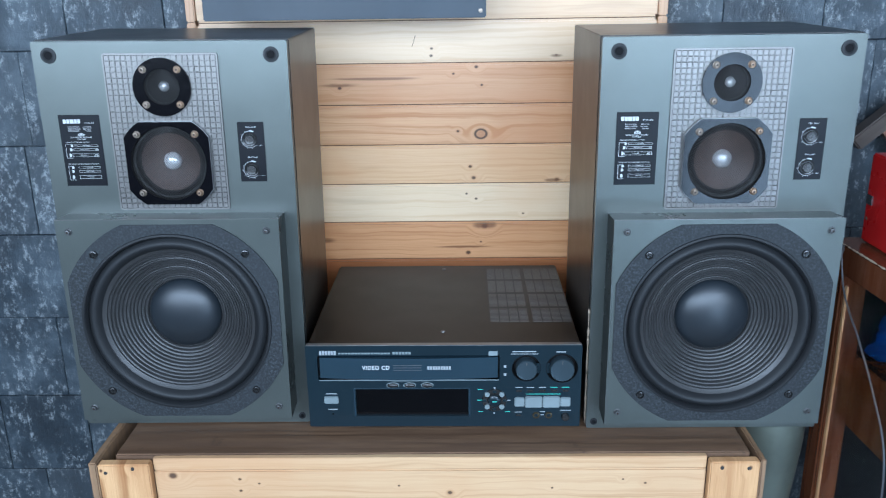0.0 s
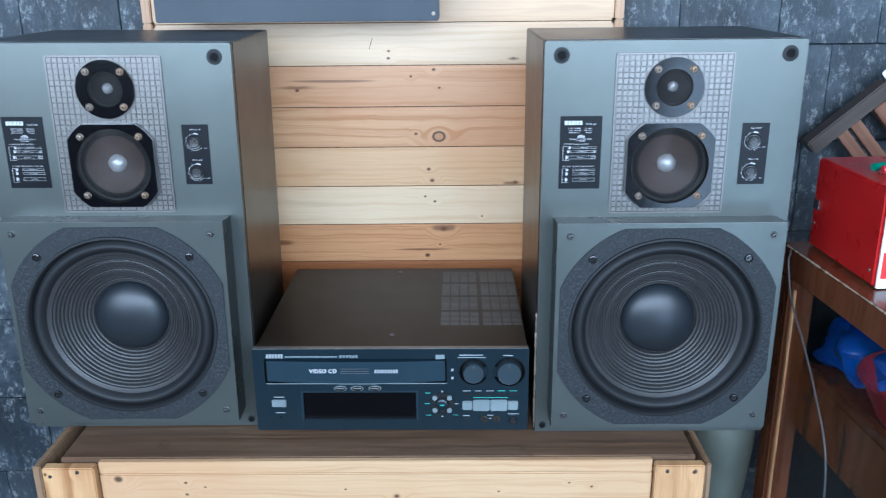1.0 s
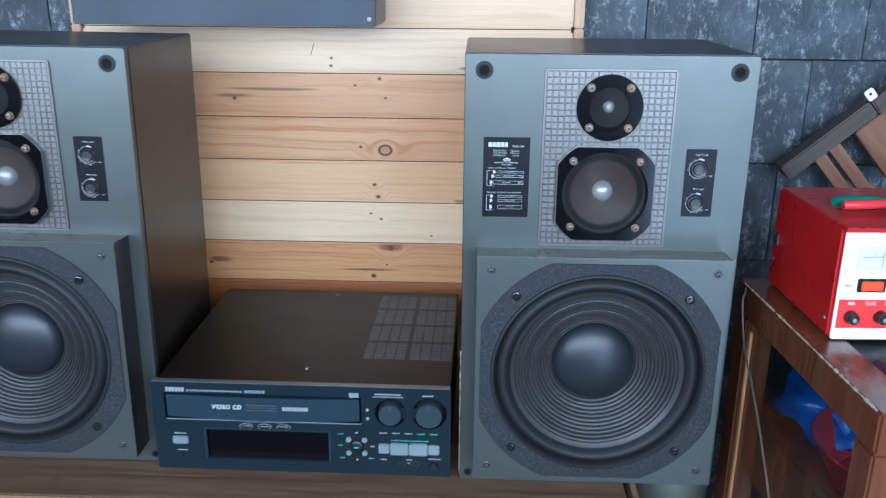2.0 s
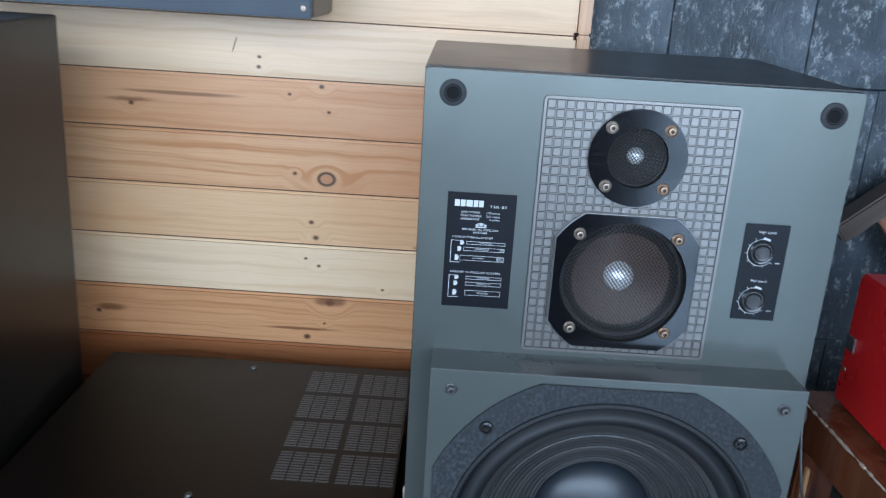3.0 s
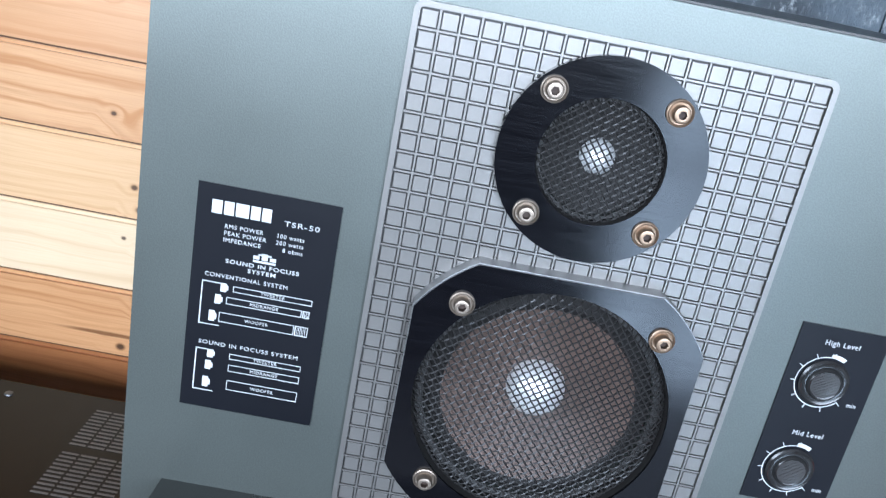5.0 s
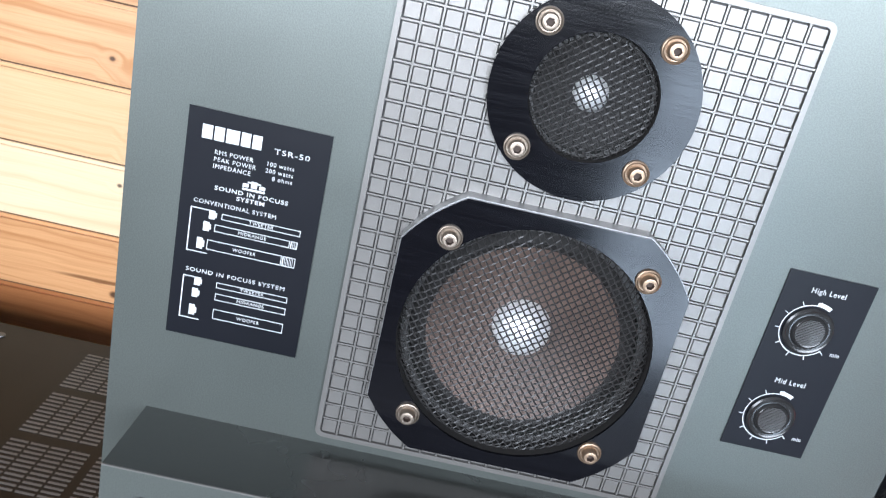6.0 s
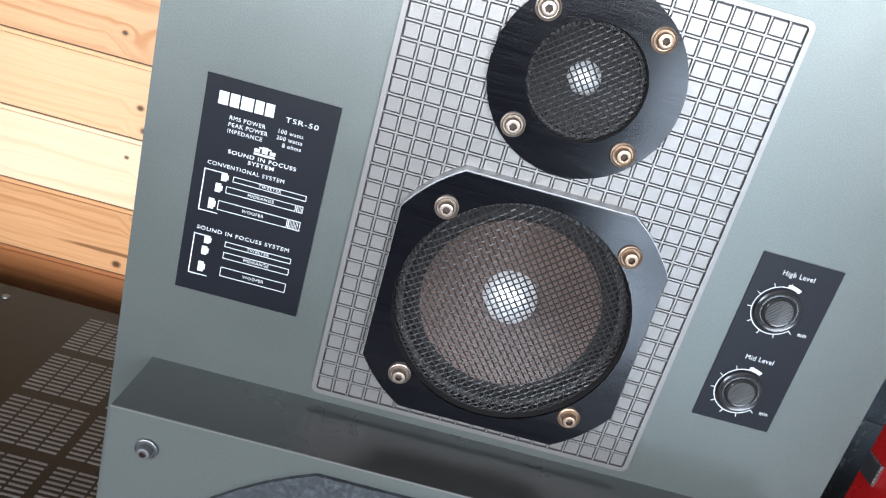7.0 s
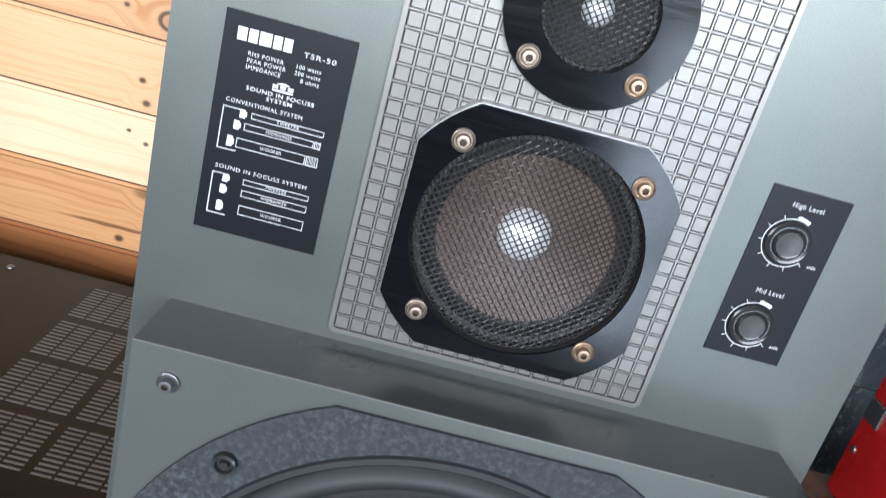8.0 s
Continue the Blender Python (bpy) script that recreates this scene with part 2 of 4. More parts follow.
M_TUB = paint("grey-green plastic", (0.085, 0.095, 0.078), 0.45, spots=0.2)
M_BLUE = paint("blue plastic film", (0.008, 0.045, 0.19), 0.25, spots=0.35)
M_MAROON = paint("maroon plastic", (0.16, 0.012, 0.018), 0.35)
M_CABLE = paint("grey cable", (0.06, 0.06, 0.06), 0.4)
M_GLASS = glass("clear glass")
M_PLASTER = paint("grey-brown plaster", (0.11, 0.10, 0.092), 0.8, spots=0.06)
M_FLOOR = paint("grey cement floor", (0.20, 0.19, 0.18), 0.6, spots=0.2)
M_LED = Nodes("red lit switch", 0.3)
M_LED.colour((0.6, 0.03, 0.01))
M_LED.bsdf.inputs["Emission Color"].default_value = (1.0, 0.10, 0.02, 1)
M_LED.bsdf.inputs["Emission Strength"].default_value = 0.7
M_LED = M_LED.mat


# ---- building ----
def part(name, bm, material, parent=None, label="", smooth=False, at=None):
    """Links a bmesh as one mesh object."""
    bmesh.ops.recalc_face_normals(bm, faces=bm.faces[:])
    me = bpy.data.meshes.new(name)
    bm.to_mesh(me)
    bm.free()
    return part_of(name, me, material, parent, label, smooth, at)


def part_of(name, me, material, parent=None, label="", smooth=False, at=None):
    if not me.materials:
        me.materials.append(material)
    if smooth:
        me.polygons.foreach_set("use_smooth", [True] * len(me.polygons))
        me.set_sharp_from_angle(angle=radians(38))
    ob = new(name, me)
    ob.parent = parent
    if at:
        ob.location = at
    if label:
        tagged(ob, label)
    return ob


def thing(name, m, label, category, group=""):
    """An Empty at the base of a thing, which parents its parts."""
    ob = new(name)
    ob.matrix_basis = m
    return tagged(ob, label, category, group)


def box(x0, x1, y0, y1, z0, z1, bevel=0.0, segments=2, bm=None):
    bm = bm or bmesh.new()
    m = Matrix.Translation(((x0 + x1) / 2, (y0 + y1) / 2, (z0 + z1) / 2)) @ Matrix.Diagonal((x1 - x0, y1 - y0, z1 - z0, 1))
    vs = bmesh.ops.create_cube(bm, size=1.0, matrix=m)["verts"]
    if bevel:
        es = list({e for v in vs for e in v.link_edges})
        bmesh.ops.bevel(bm, geom=es, offset=bevel, segments=segments, affect="EDGES", clamp_overlap=True)
    return bm


def lathe(profile, cx=0.0, cz=0.0, segs=48, bm=None):
    """Turns (radius, y) points round an axis along y through (cx, cz)."""
    bm = bm or bmesh.new()
    rings = []
    for r, y in profile:
        if r < 1e-6:
            rings.append([bm.verts.new((cx, y, cz))])
        else:
            rings.append([bm.verts.new((cx + r * math.cos(2 * math.pi * k / segs), y, cz + r * math.sin(2 * math.pi * k / segs))) for k in range(segs)])
    for a, b in zip(rings, rings[1:]):
        for k in range(segs):
            q = [a[k % len(a)], a[(k + 1) % len(a)], b[(k + 1) % len(b)], b[k % len(b)]]
            q = list(dict.fromkeys(q))
            if len(q) > 2:
                bm.faces.new(q)
    return bm


def circle(r, cx=0.0, cz=0.0, n=48):
    return [(cx + r * math.cos(2 * math.pi * k / n), cz + r * math.sin(2 * math.pi * k / n)) for k in range(n)]


def rounded(x0, x1, z0, z1, r, n=5):
    pts = []
    for cx, cz, a in ((x1 - r, z1 - r, 0), (x0 + r, z1 - r, 90), (x0 + r, z0 + r, 180), (x1 - r, z0 + r, 270)):
        for k in range(n + 1):
            t = radians(a + 90 * k / n)
            pts.append((cx + r * math.cos(t), cz + r * math.sin(t)))
    return pts


def cut_square(half, r, cx=0.0, cz=0.0, n=8):
    """A square whose corners are cut by a circle."""
    s = math.sqrt(r * r - half * half)
    a0 = math.atan2(s, half)
    pts = []
    for q in range(4):
        for k in range(n + 1):
            t = q * math.pi / 2 + a0 + (math.pi / 2 - 2 * a0) * k / n
            pts.append((cx + r * math.cos(t), cz + r * math.sin(t)))
    return pts


def plate(outline, holes, y0, y1, bm=None):
    """A flat plate in the xz plane from y0 (front) to y1, with holes through it."""
    bm = bm or bmesh.new()
    es = []
    for loop in (outline, *holes):
        vs = [bm.verts.new((x, y1, z)) for x, z in loop]
        es += [bm.edges.new((vs[i], vs[(i + 1) % len(vs)])) for i in range(len(vs))]
    fs = [f for f in bmesh.ops.triangle_fill(bm, edges=es, use_beauty=True, use_dissolve=False)["geom"] if isinstance(f, bmesh.types.BMFace)]
    got = bmesh.ops.extrude_face_region(bm, geom=fs)["geom"]
    for v in got:
        if isinstance(v, bmesh.types.BMVert):
            v.co.y = y0
    return bm


def tube(points, r, sides=6, bm=None):
    """A round bar through points."""
    bm = bm or bmesh.new()
    pts = [Vector(p) for p in points]
    rings = []
    for i, p in enumerate(pts):
        d = (pts[min(i + 1, len(pts) - 1)] - pts[max(i - 1, 0)]).normalized()
        u = d.orthogonal().normalized() if i == 0 else (u - d * u.dot(d)).normalized()
        w = d.cross(u)
        rings.append([bm.verts.new(p + r * (math.cos(2 * math.pi * k / sides) * u + math.sin(2 * math.pi * k / sides) * w)) for k in range(sides)])
    for a, b in zip(rings, rings[1:]):
        for k in range(sides):
            bm.faces.new((a[k], a[(k + 1) % sides], b[(k + 1) % sides], b[k]))
    bm.faces.new(rings[0][::-1])
    bm.faces.new(rings[-1])
    return bm


def smooth_run(points, steps=6):
    """A Catmull-Rom curve through points."""
    p = [Vector(q) for q in points]
    p = [p[0] * 2 - p[1], *p, p[-1] * 2 - p[-2]]
    out = []
    for a, b, c, d in zip(p, p[1:], p[2:], p[3:]):
        for k in range(steps):
            t = k / steps
            out.append(0.5 * (2 * b + (c - a) * t + (2 * a - 5 * b + 4 * c - d) * t * t + (3 * b - a - 3 * c + d) * t ** 3))
    return [*out, p[-2]]


def chipped(p0, p1, size, count):
    """A ragged line of small chips along a worn edge."""
    bm = bmesh.new()
    a, b = Vector(p0), Vector(p1)
    for k in range(count):
        t0 = (k + random.uniform(-0.2, 0.2)) / count
        t1 = t0 + random.uniform(0.3, 1.1) / count
        u, v = a.lerp(b, max(0.0, t0)), a.lerp(b, min(1.0, t1))
        w = size * random.uniform(0.25, 1.0)
        lo = Vector((min(u.x, v.x), min(u.y, v.y), min(u.z, v.z)))
        hi = Vector((max(u.x, v.x), max(u.y, v.y), max(u.z, v.z)))
        box(lo.x - w / 2, hi.x + w / 2, lo.y - w / 2, hi.y + w / 2, lo.z - w / 2, hi.z + w / 2, bm=bm)
    return bm


def lettering(text, size, x, z, y, material, parent, align="LEFT", wide=1.0, bold=0.0):
    """Printed words in the xz plane, facing -y."""
    cu = bpy.data.curves.new("lettering", "FONT")
    cu.body, cu.size, cu.align_x, cu.align_y, cu.extrude, cu.offset = text, size, align, "CENTER", 0.00008, bold
    cu.resolution_u = 3
    cu.space_character = 1.14
    ob = new("lettering", cu)
    bpy.context.view_layer.update()
    me = bpy.data.meshes.new_from_object(ob.evaluated_get(bpy.context.evaluated_depsgraph_get()))
    bpy.data.objects.remove(ob)
    bpy.data.curves.remove(cu)
    me.transform(Matrix.Translation((x, y, z)) @ Matrix.Rotation(radians(90), 4, "X") @ Matrix.Diagonal((wide * 0.9, 1, 1, 1)))
    me.name = "lettering"
    me.materials.clear()
    return part_of("lettering", me, material, parent)


def bars(rects, y, material, parent, name="print"):
    """Flat printed bars (x0, x1, z0, z1) a hair proud of a surface at y."""
    for x0, x1, z0, z1 in rects:
        part(name, box(x0, x1, y - 0.00015, y + 0.0001, z0, z1), material, parent)


def outline_rect(x0, x1, z0, z1, w):
    return [(x0, x1, z1 - w, z1), (x0, x1, z0, z0 + w), (x0, x0 + w, z0 + w, z1 - w), (x1 - w, x1, z0 + w, z1 - w)]


def wire_mesh(radius, pitch, wire, dome, skirt):
    """Woven wire cloth, gently domed, with a turned-down rim."""
    bm = bmesh.new()
    for way in (0, 1):
        ca, sa = math.cos(radians(38 + 90 * way)), math.sin(radians(38 + 90 * way))
        count = int(radius / pitch)
        for i in range(-count, count + 1):
            off = i * pitch
            half = math.sqrt(max(radius * radius - off * off, 0))
            if half < pitch:
                continue
            steps = max(2, int(2 * half / (pitch * 0.5)))
            pts = []
            for k in range(steps + 1):
                s = -half + 2 * half * k / steps
                r = math.hypot(s, off) / radius
                lift = dome * (1 - r * r) - skirt * max(0.0, (r - 0.9) / 0.1) ** 2
                weave = 0.55 * wire * math.cos(math.pi * s / pitch) * (1 if (i + way) % 2 else -1)
                pts.append((s * ca - off * sa, -lift + weave, s * sa + off * ca))
            tube(pts, wire * 0.5, 4, bm)
    return bm


# ---- the room ----
def wall(name, x0, x1, y0, y1, z0, z1, material, label, category="wall"):
    ob = part(name, box(x0, x1, y0, y1, z0, z1), material)
    return tagged(ob, label, category, kind="structure")


BACK = 1.735
floor = wall("floor", -2.6, 2.8, -1.2, 2.1, -0.1, 0.0, M_FLOOR, "grey cement floor in shade", "floor")
wall_north = wall("wall_north", -2.6, 2.8, BACK + 0.012, 2.1, 0.0, 2.8, M_MORTAR, "dark wall clad in black slate tiles")
# unseen walls and ceiling, added to close the room and limit fill light
wall("wall_west", -2.8, -2.6, -1.2, 2.1, 0.0, 2.8, M_PLASTER, "unseen grey-brown wall added to close the room")
wall("wall_east", 2.8, 3.0, -1.2, 2.1, 0.0, 2.8, M_PLASTER, "unseen grey-brown wall added to close the room")
wall("ceiling", -2.8, 3.0, -1.2, 2.1, 2.8, 2.95, M_PLASTER, "unseen grey-brown ceiling added to close the room", "ceiling")
holes = [[(x0, z0), (x0, z1), (x1, z1), (x1, z0)] for x0, x1, z0, z1 in WINDOWS]
# unseen wall, added to hold the two daylight openings
south = plate([(-2.6, 0.0), (2.8, 0.0), (2.8, 2.8), (-2.6, 2.8)], holes, WY - 0.2, WY)
tagged(part("wall_south", south, M_PLASTER), "unseen plaster wall added round the window and low doorway", "wall", kind="structure")
for k, (x0, x1, z0, z1) in enumerate(WINDOWS):
    window = thing("window_%d" % (k + 1), pose(0, WY - 0.1, 0), "window with a white painted frame", "window")
    window["kind"] = "structure"
    for a, b, c, d in ((x0, x1, z0, z0 + 0.05), (x0, x1, z1 - 0.05, z1), (x0, x0 + 0.05, z0 + 0.05, z1 - 0.05), (x1 - 0.05, x1, z0 + 0.05, z1 - 0.05)):
        part("window_frame", box(a, b, -0.03, 0.03, c, d, 0.004), M_WHITE, window)
door_x0, door_x1, door_z0, door_z1 = WINDOWS[1]
for a, b, c, d in ((1.185, 1.215, door_z0, door_z1), (door_x0, 1.184, 0.42, 0.45), (1.216, door_x1, 0.42, 0.45), (door_x0, 1.184, 0.80, 0.83), (1.216, door_x1, 0.80, 0.83)):
    part("glazing_bar", box(a, b, 0.135, 0.165, c, d, 0.003), M_KNOB, window)
ground = part("ground", box(-60, 60, -80, -1.25, -0.3, -0.12), M_FLOOR)
tagged(ground, "pale cement yard outside the window", "ground", kind="structure")

# pine panelling on the wall: one board over another
PX0, PX1, PY = -0.467, 0.441, 1.701
KNOTS = {
    4: [(-0.003, 1.257, 0.0045), (-0.004, 1.243, 0.005), (0.245, 1.241, 0.004)],
    3: [(0.086, 1.220, 0.0055), (0.040, 1.207, 0.004), (0.097, 1.184, 0.004), (-0.190, 1.181, 0.006)],
    2: [(0.095, 1.085, 0.0125), (0.048, 1.091, 0.0045)],
    1: [(0.073, 1.017, 0.0055), (0.080, 0.993, 0.0065), (0.253, 0.987, 0.007)],
    0: [(0.065, 0.959, 0.004), (0.085, 0.948, 0.0045), (0.184, 0.915, 0.0035)],
    -1: [(0.103, 0.888, 0.010), (0.068, 0.829, 0.0075), (0.095, 0.853, 0.0035), (-0.26, 0.852, 0.006)],
}
TONES = {
    6: ((0.58, 0.38, 0.21), (0.48, 0.285, 0.14)), 5: ((0.60, 0.41, 0.235), (0.51, 0.31, 0.165)),
    4: ((0.66, 0.485, 0.315), (0.58, 0.39, 0.23)), 3: ((0.58, 0.325, 0.165), (0.46, 0.215, 0.092)),
    2: ((0.62, 0.36, 0.185), (0.45, 0.21, 0.088)), 1: ((0.67, 0.435, 0.242), (0.54, 0.305, 0.142)),
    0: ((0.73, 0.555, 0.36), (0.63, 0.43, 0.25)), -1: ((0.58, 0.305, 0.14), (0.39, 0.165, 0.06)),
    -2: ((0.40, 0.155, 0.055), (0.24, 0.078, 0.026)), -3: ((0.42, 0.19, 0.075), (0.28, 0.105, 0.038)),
}
STAINS = {
    3: [(-0.190, 1.186, 0.060, 0.0055), (-0.13, 1.199, 0.10, 0.004)],
    -1: [(0.103, 0.889, 0.026, 0.007), (-0.24, 0.858, 0.030, 0.006), (0.06, 0.842, 0.07, 0.003)],
    1: [(0.245, 0.986, 0.020, 0.004)],
    4: [(0.245, 1.240, 0.016, 0.004)],
}
panel = thing("wall_panelling", pose(0, 0, 0), "varnished pine board panelling fixed to the slate wall", "wall panelling")
panel["kind"] = "structure"
part("backing", box(PX0 + 0.002, PX1 - 0.002, PY + 0.006, BACK + 0.004, 0.55, 1.62), M_GAP, panel)
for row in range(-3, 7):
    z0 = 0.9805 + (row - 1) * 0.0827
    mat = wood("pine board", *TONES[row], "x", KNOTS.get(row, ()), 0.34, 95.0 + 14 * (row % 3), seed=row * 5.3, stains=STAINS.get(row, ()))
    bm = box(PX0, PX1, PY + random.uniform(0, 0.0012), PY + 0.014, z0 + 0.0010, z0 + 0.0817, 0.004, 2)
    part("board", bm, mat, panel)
M_TRIM = wood("pine trim", (0.50, 0.30, 0.16), (0.36, 0.19, 0.09), "z", (), 0.4, 120.0)
for x0, x1 in ((PX0 - 0.019, PX0 - 0.001), (PX1 + 0.001, PX1 + 0.019)):
    for z0, z1 in ((0.55, 1.3135), (1.3145, 1.62)):
        part("edge_strip", box(x0, x1, PY - 0.002, BACK + 0.004, z0, z1, 0.002), M_TRIM, panel)

# ---- crate bench ----
TOP = 0.686
crate = thing("wooden_crate", pose(0, 0, 0), "pine crate bench with a worn grey-brown top plank", "crate")
M_CRATE = wood("pale pine plank", (0.52, 0.345, 0.19), (0.42, 0.25, 0.125), "x", [(-0.405, 0.655, 0.0098), (-0.30, 0.648, 0.004), (-0.27, 0.640, 0.003), (0.03, 0.622, 0.006), (-0.05, 0.635, 0.003), (-0.30, 0.627, 0.004), (0.30, 0.645, 0.003), (0.335, 0.638, 0.0035), (0.19, 0.63, 0.003)], 0.5, 170.0, seed=2.0)
M_CRATE_TOP = wood("weathered plank", (0.18, 0.105, 0.058), (0.065, 0.036, 0.020), "xy", (), 0.55, 90.0, 0.8, (0.092, 0.052, 0.030), seed=8.0)
M_POST = wood("pine post", (0.58, 0.35, 0.165), (0.28, 0.125, 0.045), "z", [(-0.512, 0.672, 0.004), (-0.462, 0.676, 0.0045), (0.448, 0.673, 0.005), (0.491, 0.672, 0.0055)], 0.5, 55.0, seed=4.0)
M_ENDGRAIN = wood("weathered board end", (0.30, 0.18, 0.09), (0.15, 0.075, 0.035), "y", (), 0.6, 60.0, 0.5, (0.10, 0.07, 0.05), seed=6.0)
part("top_plank", box(-0.497, 0.497, 1.140, 1.36, TOP - 0.022, TOP, 0.002), M_CRATE_TOP, crate, "worn grey-brown top plank")
part("top_plank", box(-0.497, 0.497, 1.363, 1.60, TOP - 0.022, TOP - 0.0005, 0.002), M_CRATE_TOP, crate)
part("front_plank", box(-0.434, 0.428, 1.128, 1.150, 0.602, TOP - 0.0225, 0.002), M_CRATE, crate)
part("front_plank", box(-0.434, 0.428, 1.128, 1.150, 0.44, 0.565, 0.002), M_CRATE, crate)
part("front_plank", box(-0.434, 0.428, 1.128, 1.150, 0.26, 0.40, 0.002), M_CRATE, crate)
part("front_lip", box(-0.434, 0.428, 1.1295, 1.1398, TOP - 0.022, TOP - 0.0015, 0.001), M_CRATE, crate)
for x0, x1 in ((-0.517, -0.436), (0.430, 0.506)):
    part("corner_post", box(x0, x1, 1.116, 1.1335, 0.0, TOP - 0.004, 0.002), M_POST, crate)
    part("corner_post", box(x0, x1, 1.56, 1.60, 0.0, TOP - 0.0235, 0.002), M_POST, crate)
part("side_board", box(-0.531, -0.5185, 1.116, 1.62, 0.30, TOP - 0.001, 0.002), M_ENDGRAIN, crate)
part("side_board", box(0.5075, 0.516, 1.118, 1.62, 0.30, TOP - 0.002, 0.002), M_ENDGRAIN, crate)
nails = [(0.448, 0.672), (0.489, 0.671), (-0.505, 0.668), (-0.462, 0.675)]
for x, z in nails:
    part("nail", lathe([(0, 1.1148), (0.0028, 1.1152), (0.003, 1.1165)], x, z, 10), M_SHADE_GREY, crate)


# ---- loudspeakers ----
def screw_mesh(washer=True):
    bm = bmesh.new()
    if washer:
        lathe([(0.0034, -0.0009), (0.0044, -0.0010), (0.0050, -0.0016), (0.0055, -0.0013), (0.0056, 0.0)], 0, 0, 24, bm)
    lathe([(0.0035, -0.0006), (0.0035, -0.0042), (0.0031, -0.0050), (0.0024, -0.0052)], 0, 0, 20, bm)
    plate(circle(0.0024, n=20), [circle(0.0018, n=6)], -0.0052, -0.0048, bm)
    known = set(bm.faces)
    lathe([(0.0, -0.0026), (0.0018, -0.0026), (0.00182, -0.0051)], 0, 0, 6, bm)
    for f in bm.faces:
        if f not in known:
            f.material_index = 1
    me = bpy.data.meshes.new("screw")
    bmesh.ops.recalc_face_normals(bm, faces=bm.faces[:])
    bm.to_mesh(me)
    bm.free()
    return me


def dial(parent, x, z, y):
    """A level control: knob with a ribbed cap inside a printed scale."""
    knob = part("knob", lathe([(0.0110, y), (0.0112, y - 0.0012), (0.0104, y - 0.0018), (0.0092, y - 0.0012), (0.0080, y - 0.0014), (0.0074, y - 0.0026), (0.0069, y - 0.0030), (0.0064, y - 0.0028), (0.0, y - 0.0028)], x, z, 40), M_KNOB, parent, smooth=True)
    for k in range(-8, 9):
        h = math.sqrt(max(0.0064 ** 2 - (k * 0.00075) ** 2, 0))
        if h > 0.001:
            part("rib", box(x - h, x + h, y - 0.0031, y - 0.0027, z + k * 0.00075 - 0.0002, z + k * 0.00075 + 0.0002), M_RIB, knob)
    arc = bmesh.new()
    n = 44
    for k in range(n):
        a0, a1 = radians(62 + 256 * k / n), radians(62 + 256 * (k + 1) / n)
        w = 0.0019 if k < 5 else 0.00045
        vs = [arc.verts.new((x + r * math.cos(a), y - 0.0002, z + r * math.sin(a))) for a, r in ((a0, 0.0122), (a1, 0.0122), (a1, 0.0122 + w), (a0, 0.0122 + w))]
        arc.faces.new(vs)
    for k in range(8):
        a = radians(85 + 232 * k / 7)
        tube([(x + r * math.cos(a), y - 0.0002, z + r * math.sin(a)) for r in (0.0124, 0.0146)], 0.00022, 4, arc)
    part("scale", arc, M_PRINT, parent)


